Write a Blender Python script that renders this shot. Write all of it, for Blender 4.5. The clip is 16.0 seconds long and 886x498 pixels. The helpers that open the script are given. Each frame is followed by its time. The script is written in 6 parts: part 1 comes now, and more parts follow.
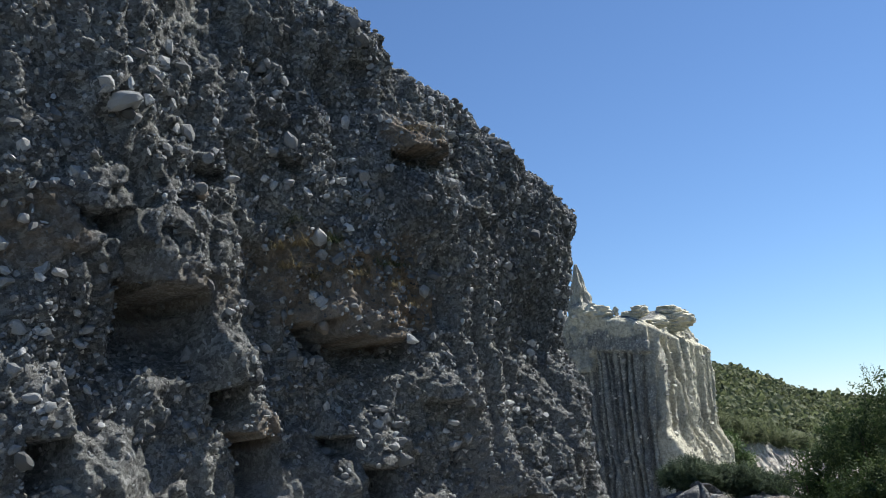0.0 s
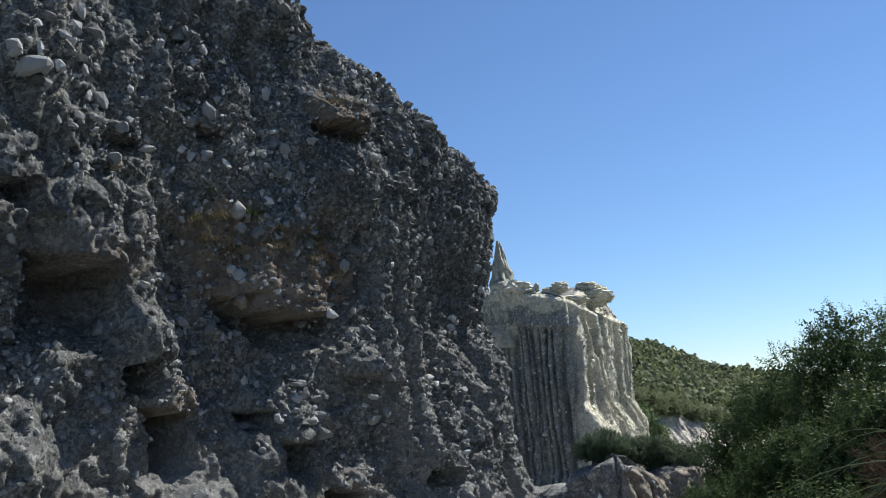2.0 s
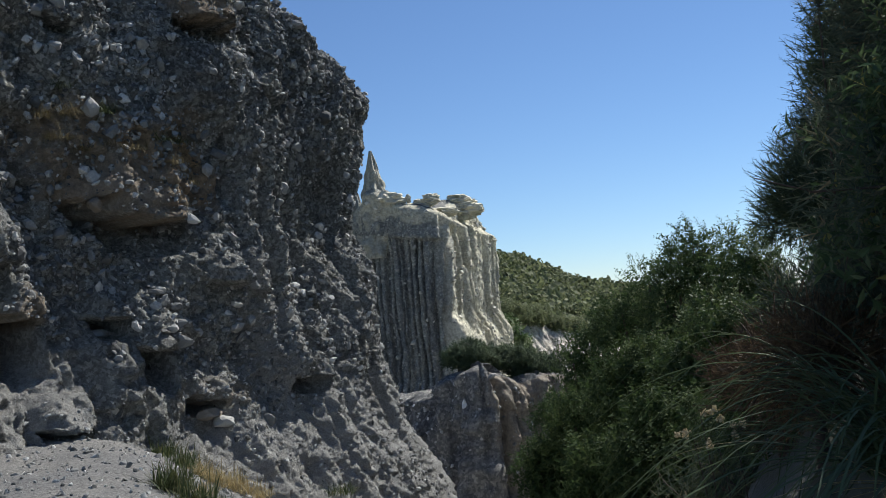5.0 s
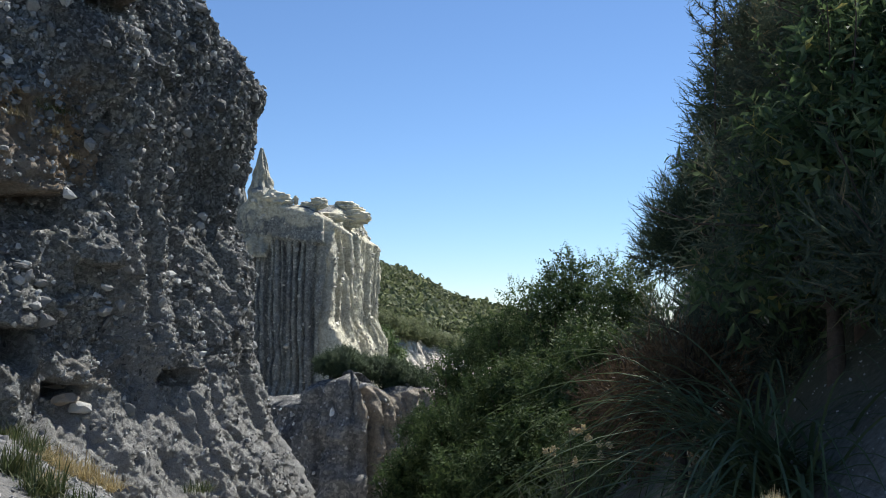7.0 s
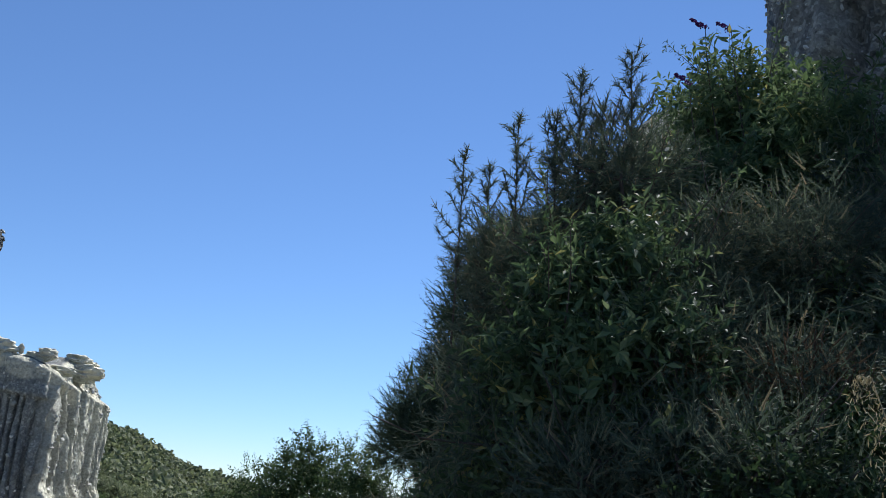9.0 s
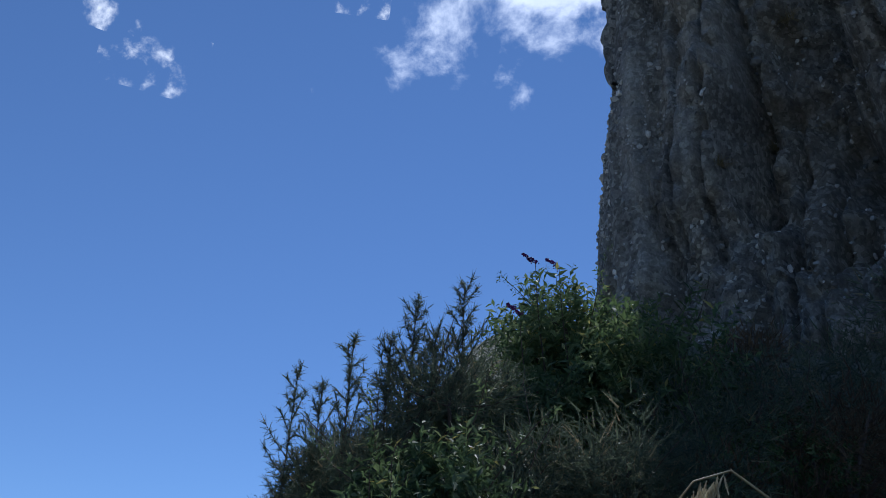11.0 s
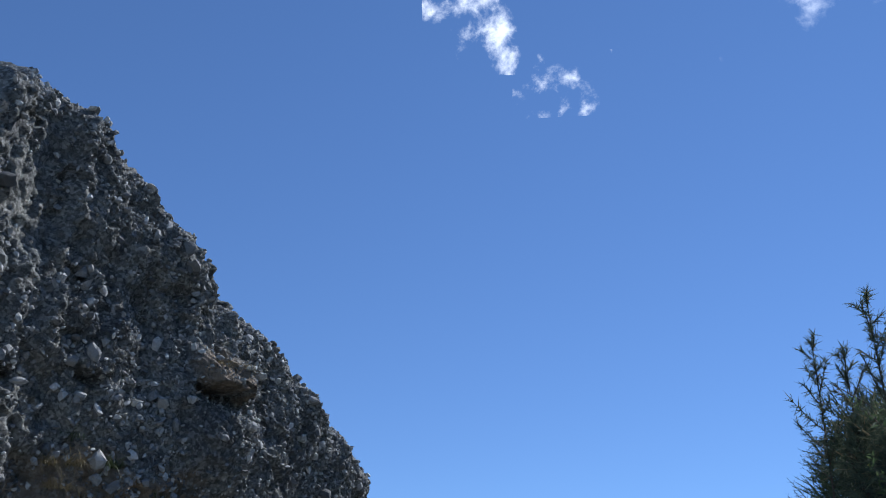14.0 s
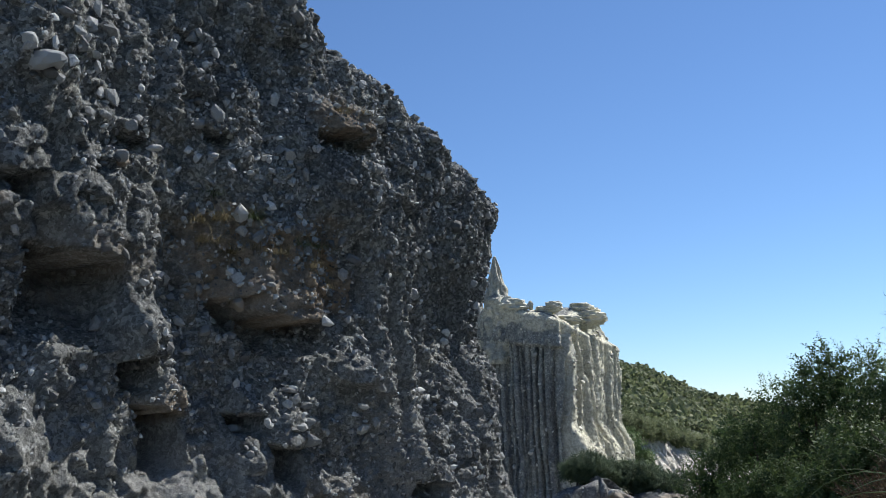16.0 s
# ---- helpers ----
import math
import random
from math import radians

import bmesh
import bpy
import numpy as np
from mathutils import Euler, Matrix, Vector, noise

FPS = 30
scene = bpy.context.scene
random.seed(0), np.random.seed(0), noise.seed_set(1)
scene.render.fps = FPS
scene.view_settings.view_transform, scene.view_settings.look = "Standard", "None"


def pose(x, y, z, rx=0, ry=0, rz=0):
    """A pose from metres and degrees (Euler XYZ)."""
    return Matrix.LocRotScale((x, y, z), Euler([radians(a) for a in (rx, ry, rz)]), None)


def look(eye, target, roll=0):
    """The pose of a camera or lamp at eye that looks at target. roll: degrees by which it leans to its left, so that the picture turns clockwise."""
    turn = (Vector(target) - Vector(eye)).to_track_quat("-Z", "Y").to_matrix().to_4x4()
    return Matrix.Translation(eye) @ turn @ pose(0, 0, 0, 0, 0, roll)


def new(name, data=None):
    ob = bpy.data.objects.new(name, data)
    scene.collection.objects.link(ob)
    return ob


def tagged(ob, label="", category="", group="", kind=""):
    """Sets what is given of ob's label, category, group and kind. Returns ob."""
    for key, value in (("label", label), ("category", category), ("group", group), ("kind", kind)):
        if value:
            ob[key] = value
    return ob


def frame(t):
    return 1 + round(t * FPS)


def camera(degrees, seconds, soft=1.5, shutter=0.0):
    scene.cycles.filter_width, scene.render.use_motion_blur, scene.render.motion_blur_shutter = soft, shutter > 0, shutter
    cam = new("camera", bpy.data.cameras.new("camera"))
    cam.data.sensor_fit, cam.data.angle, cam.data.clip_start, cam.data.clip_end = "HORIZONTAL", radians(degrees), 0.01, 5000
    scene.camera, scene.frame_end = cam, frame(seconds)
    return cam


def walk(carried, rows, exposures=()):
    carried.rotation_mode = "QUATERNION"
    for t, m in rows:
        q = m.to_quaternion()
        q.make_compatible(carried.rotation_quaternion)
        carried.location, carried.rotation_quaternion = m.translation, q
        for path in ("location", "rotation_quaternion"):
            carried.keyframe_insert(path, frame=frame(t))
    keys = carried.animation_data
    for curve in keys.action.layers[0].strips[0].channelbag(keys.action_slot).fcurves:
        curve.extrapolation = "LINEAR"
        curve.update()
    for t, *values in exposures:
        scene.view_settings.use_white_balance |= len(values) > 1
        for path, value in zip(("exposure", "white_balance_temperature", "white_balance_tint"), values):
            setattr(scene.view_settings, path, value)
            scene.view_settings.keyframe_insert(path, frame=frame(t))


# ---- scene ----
cam = camera(51.07, 16.0, soft=0.55)
# seconds, turn to the right, tilt up, lean, eye offset x y z
PATH = [
    (0.0, 0.16, 12.04, -4.73, -0.087, -0.035, 0.018),
    (0.5, 1.51, 11.59, -4.86, -0.086, -0.031, -0.000),
    (1.0, 2.38, 11.03, -4.97, -0.081, -0.028, -0.001),
    (1.5, 3.29, 10.53, -4.99, -0.065, -0.037, 0.000),
    (2.0, 4.81, 10.13, -4.97, -0.043, -0.046, 0.006),
    (2.5, 6.80, 9.41, -4.84, -0.036, -0.035, 0.018),
    (3.0, 8.36, 8.56, -4.72, -0.015, -0.030, 0.016),
    (3.5, 9.66, 7.27, -4.62, -0.004, -0.002, 0.004),
    (4.0, 10.81, 5.84, -4.54, 0.004, 0.005, -0.003),
    (4.2, 10.91, 5.30, -4.58, 0.013, 0.012, -0.006),
    (6.3, 16.75, 3.54, -2.72, 0.043, 0.179, -0.089),
    (6.5, 17.29, 3.77, -1.71, 0.039, 0.159, -0.095),
    (7.0, 19.48, 4.44, 0.37, 0.015, 0.143, -0.086),
    (7.5, 24.22, 6.78, 2.02, -0.000, 0.080, -0.061),
    (8.0, 29.07, 9.63, 2.98, 0.036, 0.071, -0.002),
    (8.5, 32.00, 12.63, 3.33, 0.008, 0.019, 0.035),
    (9.0, 34.46, 15.61, 3.60, 0.010, -0.013, 0.070),
    (9.5, 37.13, 18.31, 3.91, -0.011, -0.069, 0.092),
    (10.0, 39.79, 21.86, 4.01, -0.018, -0.107, 0.117),
    (10.2, 41.03, 23.24, 3.97, -0.021, -0.126, 0.119),
    (12.3, 43.97, 35.28, 2.38, -0.005, -0.224, 0.185),
    (12.5, 41.37, 35.16, 2.19, -0.014, -0.214, 0.183),
    (13.0, 30.88, 32.98, 2.04, -0.063, -0.164, 0.171),
    (13.5, 20.31, 30.56, 2.37, -0.129, -0.106, 0.175),
    (14.0, 12.84, 27.18, 2.14, -0.178, -0.111, 0.120),
    (14.5, 8.16, 21.50, 1.29, -0.120, -0.150, 0.112),
    (15.0, 7.08, 16.82, 0.29, -0.097, -0.144, 0.076),
    (15.5, 6.63, 13.65, -0.78, -0.087, -0.143, 0.049),
    (16.0, 5.09, 10.88, -1.73, -0.091, -0.140, 0.027),
]
EYE_Z = 1.6


def aim(row):
    t, turn, tilt, lean, ox, oy, oz = row
    a, e = radians(turn), radians(tilt)
    eye = Vector((ox, oy, EYE_Z + oz))
    return t, look(eye, eye + Vector((math.sin(a) * math.cos(e), math.cos(a) * math.cos(e), math.sin(e))), lean)


EXPOSURES = ((0.0, 1.03, 6250, 10), (3.0, 1.0, 6300, 10), (4.0, 0.72, 6300, 10), (5.2, 0.9, 6350, 10), (6.4, 1.05, 6350, 10),
             (7.0, 1.1, 6350, 10), (9.0, 1.02, 5950, 11), (10.2, 0.88, 5750, 12), (12.3, 0.35, 5450, 13), (13.0, 0.47, 5500, 13),
             (13.5, 0.75, 5600, 12), (14.0, 0.9, 5700, 12), (15.0, 0.95, 5950, 11), (16.0, 1.05, 6150, 10))
walk(cam, [aim(r) for r in PATH], EXPOSURES)

# ---- world and sun ----
SUN_AZ, SUN_EL = 54.4, 49.5
world = bpy.data.worlds.new("sky")
scene.world = world
world.use_nodes = True
wn = world.node_tree
sky = wn.nodes.new("ShaderNodeTexSky")
sky.sky_type = "NISHITA"
sky.sun_disc = False
sky.sun_elevation = radians(SUN_EL)
sky.sun_rotation = radians(SUN_AZ)
sky.altitude = 50
sky.air_density = 0.9
sky.dust_density = 0.0
sky.ozone_density = 7.0
wn.links.new(sky.outputs[0], wn.nodes["Background"].inputs[0])
wn.nodes["Background"].inputs[1].default_value = 0.06

sun = new("sun", bpy.data.lights.new("sun", "SUN"))
sun.data.energy = 5.0
sun.data.angle = radians(0.5)
sun.data.color = (1.0, 0.96, 0.89)
SUN_DIR = Vector((math.sin(radians(SUN_AZ)) * math.cos(radians(SUN_EL)),
                  math.cos(radians(SUN_AZ)) * math.cos(radians(SUN_EL)), math.sin(radians(SUN_EL))))
sun.matrix_world = look(SUN_DIR * 60, (0, 0, 0))


# ---- materials ----
def mat_base(name):
    m = bpy.data.materials.new(name)
    m.use_nodes = True
    nt = m.node_tree
    return m, nt, nt.nodes["Principled BSDF"]


def node(nt, kind, **inputs):
    n = nt.nodes.new(kind)
    for k, v in inputs.items():
        n.inputs[k].default_value = v
    return n


def noise_tex(nt, coord, scale, detail=6.0, rough=0.6, stretch=None):
    n = node(nt, "ShaderNodeTexNoise", Scale=scale, Detail=detail, Roughness=rough)
    if stretch:
        mp = nt.nodes.new("ShaderNodeMapping")
        mp.inputs["Scale"].default_value = stretch
        nt.links.new(coord, mp.inputs[0])
        coord = mp.outputs[0]
    nt.links.new(coord, n.inputs["Vector"])
    return n.outputs[0]


def ramp(nt, value, stops):
    r = nt.nodes.new("ShaderNodeValToRGB")
    el = r.color_ramp.elements
    el[0].position, el[0].color = stops[0][0], (*stops[0][1], 1)
    el[1].position, el[1].color = stops[-1][0], (*stops[-1][1], 1)
    for p, c in stops[1:-1]:
        e = el.new(p)
        e.color = (*c, 1)
    nt.links.new(value, r.inputs[0])
    return r.outputs[0]


def mix(nt, a, b, fac, blend="MIX"):
    m = nt.nodes.new("ShaderNodeMix")
    m.data_type, m.blend_type = "RGBA", blend
    for sock, v in ((m.inputs[6], a), (m.inputs[7], b), (m.inputs[0], fac)):
        if isinstance(v, (int, float)):
            sock.default_value = v
        elif isinstance(v, tuple):
            sock.default_value = (*v, 1)
        else:
            nt.links.new(v, sock)
    return m.outputs[2]


def bump(nt, bsdf, parts, distance):
    """parts: (height socket, strength) chained into the normal."""
    last = None
    for h, s in parts:
        b = nt.nodes.new("ShaderNodeBump")
        b.inputs["Strength"].default_value = s
        b.inputs["Distance"].default_value = distance
        nt.links.new(h, b.inputs["Height"])
        if last:
            nt.links.new(last, b.inputs["Normal"])
        last = b.outputs[0]
    nt.links.new(last, bsdf.inputs["Normal"])


def rock_material(name, dark, mid, light, soil_sun, scale=1.0, streak=0.5, grain=40.0):
    """Conglomerate: fine gravel grain, broad blotches, rain streaks, and an earthy tint, or the tower's painted-in
    sunlight, where the mesh says so.
    """
    m, nt, b = mat_base(name)
    co = nt.nodes.new("ShaderNodeTexCoord").outputs["Object"]
    broad = noise_tex(nt, co, 0.55 * scale, 5, 0.6)
    gravel = noise_tex(nt, co, grain * scale, 4, 0.75)
    blot = noise_tex(nt, co, 4.0 * scale, 6, 0.7)
    streaks = noise_tex(nt, co, 2.2 * scale, 5, 0.6, (1, 1, 0.12))
    vo = node(nt, "ShaderNodeTexVoronoi", Scale=grain * 0.55 * scale)
    wob = node(nt, "ShaderNodeVectorMath")
    wob.operation = "MULTIPLY_ADD"
    wn_ = node(nt, "ShaderNodeTexNoise", Scale=grain * 0.5 * scale, Detail=2.0)
    nt.links.new(co, wn_.inputs["Vector"])
    nt.links.new(wn_.outputs["Color"], wob.inputs[0])
    wob.inputs[1].default_value = (0.05 / scale,) * 3
    nt.links.new(co, wob.inputs[2])
    nt.links.new(wob.outputs[0], vo.inputs["Vector"])
    sep = nt.nodes.new("ShaderNodeSeparateColor")
    nt.links.new(vo.outputs["Color"], sep.inputs[0])
    pebble = sep.outputs[0]
    col = mix(nt, ramp(nt, gravel, [(0.3, dark), (0.52, mid), (0.72, light)]), ramp(nt, pebble, [(0.0, dark), (0.55, mid), (0.85, light), (1.0, tuple(min(c * 1.25, 0.75) for c in light))]), 0.55)
    col = mix(nt, col, ramp(nt, blot, [(0.35, (0.55, 0.55, 0.56)), (0.65, (1.25, 1.24, 1.2))]), 0.8, "MULTIPLY")
    col = mix(nt, col, ramp(nt, broad, [(0.35, (0.72, 0.74, 0.76)), (0.65, (1.2, 1.18, 1.12))]), 0.8, "MULTIPLY")
    col = mix(nt, col, ramp(nt, streaks, [(0.4, (0.7, 0.7, 0.72)), (0.62, (1.15, 1.14, 1.1))]), streak, "MULTIPLY")
    at = nt.nodes.new("ShaderNodeAttribute")
    at.attribute_name = "soil_sun"
    smix = node(nt, "ShaderNodeMath")
    smix.operation = "MULTIPLY_ADD"
    smix.use_clamp = True
    nt.links.new(at.outputs["Fac"], smix.inputs[0])
    smix.inputs[1].default_value = 1.0
    smix.inputs[2].default_value = 0.0
    soil_sun_col = mix(nt, soil_sun, tuple(c * 0.45 for c in soil_sun), ramp(nt, noise_tex(nt, co, 9 * scale, 6, 0.7), [(0.35, (0, 0, 0)), (0.65, (1, 1, 1))]))
    col = mix(nt, col, soil_sun_col, smix.outputs[0])
    du = nt.nodes.new("ShaderNodeAttribute")
    du.attribute_name = "dust"
    dm = node(nt, "ShaderNodeMath")
    dm.operation = "MULTIPLY"
    nt.links.new(du.outputs["Fac"], dm.inputs[0])
    dm.inputs[1].default_value = 0.7
    col = mix(nt, col, ramp(nt, gravel, [(0.3, (0.30, 0.295, 0.28)), (0.55, (0.52, 0.51, 0.48)), (0.75, (0.68, 0.67, 0.63))]), dm.outputs[0])
    nt.links.new(col, b.inputs["Base Color"])
    b.inputs["Roughness"].default_value = 0.93
    b.inputs["Specular IOR Level"].default_value = 0.25
    bump(nt, b, [(vo.outputs["Distance"], -0.8), (gravel, 1.0), (blot, 0.8)], 0.06 / scale)
    return m


def stone_material(name, stops, rough=0.85, scale=1.0):
    m, nt, b = mat_base(name)
    g = nt.nodes.new("ShaderNodeNewGeometry")
    oi = nt.nodes.new("ShaderNodeObjectInfo")
    add = node(nt, "ShaderNodeMath")
    nt.links.new(g.outputs["Random Per Island"], add.inputs[0])
    nt.links.new(oi.outputs["Random"], add.inputs[1])
    fr = node(nt, "ShaderNodeMath")
    fr.operation = "FRACT"
    nt.links.new(add.outputs[0], fr.inputs[0])
    co = nt.nodes.new("ShaderNodeTexCoord").outputs["Object"]
    n = noise_tex(nt, co, 30 * scale, 5, 0.7)
    col = ramp(nt, fr.outputs[0], stops)
    col = mix(nt, col, ramp(nt, n, [(0.3, (0.6, 0.6, 0.6)), (0.7, (1.2, 1.2, 1.2))]), 0.8, "MULTIPLY")
    nt.links.new(col, b.inputs["Base Color"])
    b.inputs["Roughness"].default_value = rough
    bump(nt, b, [(n, 0.6)], 0.02 / scale)
    return m


def leaf_material(name, stops, translucency=0.3, rough=0.6):
    m, nt, b = mat_base(name)
    g = nt.nodes.new("ShaderNodeNewGeometry")
    co = nt.nodes.new("ShaderNodeTexCoord").outputs["Object"]
    col = ramp(nt, g.outputs["Random Per Island"], stops)
    col = mix(nt, col, ramp(nt, noise_tex(nt, co, 1.1, 3), [(0.35, (0.65, 0.7, 0.7)), (0.65, (1.3, 1.25, 1.1))]), 0.9, "MULTIPLY")
    nt.links.new(col, b.inputs["Base Color"])
    b.inputs["Roughness"].default_value = rough
    b.inputs["Specular IOR Level"].default_value = 0.28
    tr = nt.nodes.new("ShaderNodeBsdfTranslucent")
    nt.links.new(col, tr.inputs[0])
    ms = nt.nodes.new("ShaderNodeMixShader")
    ms.inputs[0].default_value = translucency
    nt.links.new(b.outputs[0], ms.inputs[1])
    nt.links.new(tr.outputs[0], ms.inputs[2])
    nt.links.new(ms.outputs[0], nt.nodes["Material Output"].inputs[0])
    return m


GREY_ROCK = rock_material("grey_conglomerate", (0.075, 0.077, 0.075), (0.32, 0.325, 0.31), (0.66, 0.665, 0.63), (0.52, 0.40, 0.275))
CLIFF_ROCK = rock_material("weathered_conglomerate", (0.10, 0.098, 0.092), (0.27, 0.265, 0.25), (0.52, 0.51, 0.475), (0.34, 0.28, 0.19), 0.8, 0.8, 22)
# Shade is in the tower's greys, sunlight in the last, cream colour.
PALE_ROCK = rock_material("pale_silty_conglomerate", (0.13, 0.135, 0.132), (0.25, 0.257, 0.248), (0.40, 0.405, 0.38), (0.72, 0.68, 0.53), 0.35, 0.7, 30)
STONES = stone_material("greywacke_stones", [(0.0, (0.12, 0.122, 0.118)), (0.5, (0.33, 0.333, 0.32)), (0.85, (0.53, 0.533, 0.51)), (1.0, (0.74, 0.74, 0.71))])
PALE_STONES = stone_material("pale_stones", [(0.0, (0.25, 0.25, 0.23)), (1.0, (0.6, 0.58, 0.5))], scale=0.3)
WHITE_STONE = stone_material("white_stone", [(0.0, (0.46, 0.46, 0.44)), (1.0, (0.62, 0.62, 0.59))])
TAN_STONE = stone_material("tan_stone", [(0.0, (0.3, 0.25, 0.19)), (1.0, (0.38, 0.33, 0.27))])
SCARP = rock_material("pale_pink_scarp", (0.36, 0.32, 0.28), (0.58, 0.53, 0.47), (0.74, 0.70, 0.63), (0.5, 0.45, 0.36), 0.25, 0.9, 20)
GORSE = leaf_material("gorse_needles", [(0.0, (0.075, 0.10, 0.075)), (0.5, (0.125, 0.16, 0.11)), (0.85, (0.17, 0.205, 0.14)), (1.0, (0.33, 0.26, 0.16))], 0.35)
DARK_NEEDLE = leaf_material("dark_needles", [(0.0, (0.04, 0.06, 0.038)), (0.7, (0.075, 0.105, 0.06)), (1.0, (0.11, 0.145, 0.08))], 0.25, 0.85)
BUSH_LEAF = leaf_material("bush_leaves", [(0.0, (0.04, 0.068, 0.026)), (0.6, (0.075, 0.118, 0.042)), (1.0, (0.13, 0.17, 0.07))], 0.3, 0.8)
LIGHT_LEAF = leaf_material("light_bush_leaves", [(0.0, (0.05, 0.085, 0.03)), (0.6, (0.09, 0.14, 0.05)), (1.0, (0.17, 0.21, 0.09))], 0.3)
BROAD_LEAF = leaf_material("buddleia_leaves", [(0.0, (0.07, 0.11, 0.05)), (0.6, (0.12, 0.18, 0.075)), (0.93, (0.2, 0.25, 0.13)), (1.0, (0.38, 0.33, 0.1))], 0.4)
BROWN_LEAF = leaf_material("dead_brown_foliage", [(0.0, (0.09, 0.062, 0.04)), (0.6, (0.16, 0.107, 0.066)), (1.0, (0.25, 0.18, 0.11))], 0.25)
STRAW = leaf_material("dry_straw", [(0.0, (0.32, 0.25, 0.13)), (0.6, (0.46, 0.38, 0.22)), (1.0, (0.6, 0.52, 0.34))], 0.3)
DULL_STRAW = leaf_material("dull_dry_grass", [(0.0, (0.14, 0.115, 0.065)), (0.6, (0.23, 0.19, 0.11)), (1.0, (0.34, 0.29, 0.18))], 0.2)
FLAX = leaf_material("toetoe_blades", [(0.0, (0.06, 0.09, 0.045)), (0.6, (0.11, 0.15, 0.075)), (0.85, (0.17, 0.21, 0.11)), (1.0, (0.42, 0.35, 0.2))], 0.25, 0.6)
GREEN_GRASS = leaf_material("green_grass", [(0.0, (0.05, 0.075, 0.03)), (0.6, (0.09, 0.12, 0.05)), (1.0, (0.2, 0.19, 0.1))], 0.2)
PURPLE = leaf_material("purple_flowers", [(0.0, (0.10, 0.02, 0.13)), (1.0, (0.25, 0.05, 0.28))], 0.3)
PLUME = leaf_material("cream_plume", [(0.0, (0.62, 0.5, 0.3)), (0.6, (0.74, 0.63, 0.42)), (1.0, (0.82, 0.74, 0.55))], 0.4, 0.8)
FOREST = leaf_material("hill_forest", [(0.0, (0.085, 0.105, 0.055)), (0.5, (0.12, 0.142, 0.075)), (0.85, (0.155, 0.175, 0.095)), (1.0, (0.19, 0.195, 0.12))], 0.4, 0.8)
BARK = stone_material("bark", [(0.0, (0.07, 0.052, 0.04)), (1.0, (0.12, 0.09, 0.07))], 0.9)


# ---- mesh helpers ----
def vnoise(x, y, z=None, seed=0):
    """Smooth lattice noise in -1..1 on arrays."""
    z = np.zeros_like(x) if z is None else z
    xi, yi, zi = np.floor(x).astype(np.int64), np.floor(y).astype(np.int64), np.floor(z).astype(np.int64)
    fx, fy, fz = x - xi, y - yi, z - zi
    fx, fy, fz = (f * f * f * (f * (f * 6 - 15) + 10) for f in (fx, fy, fz))

    def h(a, b, c):
        n = (a * 374761393 + b * 668265263 + c * 2147483647 + seed * 974634777) & 0xFFFFFFFF
        n = ((n ^ (n >> 13)) * 1274126177) & 0xFFFFFFFF
        n = ((n ^ (n >> 16)) * 2246822519) & 0xFFFFFFFF
        return ((n ^ (n >> 15)) & 0xFFFFFF) / float(0x7FFFFF) - 1.0

    def lerp(a, b, f):
        return a + (b - a) * f
    lo = lerp(lerp(h(xi, yi, zi), h(xi + 1, yi, zi), fx), lerp(h(xi, yi + 1, zi), h(xi + 1, yi + 1, zi), fx), fy)
    hi = lerp(lerp(h(xi, yi, zi + 1), h(xi + 1, yi, zi + 1), fx), lerp(h(xi, yi + 1, zi + 1), h(xi + 1, yi + 1, zi + 1), fx), fy)
    return lerp(lo, hi, fz)


def fbm(x, y, octaves=4, seed=0, gain=0.5):
    out, amp, f = np.zeros_like(x), 1.0, 1.0
    for k in range(octaves):
        out = out + amp * vnoise(x * f, y * f, None, seed + k * 17)
        amp, f = amp * gain, f * 2.03
    return out


def worley(x, y, seed=0):
    """Distance to the nearest of jittered points, one in a unit cell, and a random value of that point."""
    xi, yi = np.floor(x), np.floor(y)
    best, val = np.full(x.shape, 9.0), np.zeros(x.shape)
    for a in (-1, 0, 1):
        for b in (-1, 0, 1):
            cx, cy = xi + a, yi + b
            h1 = np.mod(np.sin(cx * 127.1 + cy * 311.7 + seed * 7.3) * 43758.5453, 1.0)
            h2 = np.mod(np.sin(cx * 269.5 + cy * 183.3 + seed * 3.1) * 43758.5453, 1.0)
            h3 = np.mod(np.sin(cx * 419.2 + cy * 371.9 + seed * 5.7) * 43758.5453, 1.0)
            d = np.hypot(cx + h1 - x, cy + h2 - y)
            near = d < best
            best, val = np.where(near, d, best), np.where(near, h3, val)
    return best, val


def sstep(a, b, x):
    t = np.clip((x - a) / (b - a), 0, 1)
    return t * t * (3 - 2 * t)


def polar(az, d, z=0.0):
    return d * math.sin(radians(az)), d * math.cos(radians(az)), z


def mesh_arrays(name, verts, faces, material, smooth=False):
    """A mesh from an array of vertices and an array of triangles or quads."""
    me = bpy.data.meshes.new(name)
    verts, faces = np.asarray(verts, dtype=np.float32), np.asarray(faces, dtype=np.int32)
    k = faces.shape[1]
    me.vertices.add(len(verts))
    me.vertices.foreach_set("co", verts.ravel())
    me.loops.add(faces.size)
    me.loops.foreach_set("vertex_index", faces.ravel())
    me.polygons.add(len(faces))
    me.polygons.foreach_set("loop_start", np.arange(0, faces.size, k, dtype=np.int32))
    me.polygons.foreach_set("use_smooth", np.full(len(faces), smooth))
    me.update(calc_edges=True)
    me.validate()
    if material:
        me.materials.append(material)
    return me


def part(name, me, parent, label=""):
    ob = new(name, me)
    ob.parent = parent
    if label:
        ob["label"] = label
    return ob


def thing(name, where, label, category, group="", kind=""):
    ob = new(name)
    ob.location = where
    ob.empty_display_size = 0.2
    return tagged(ob, label, category, group, kind)


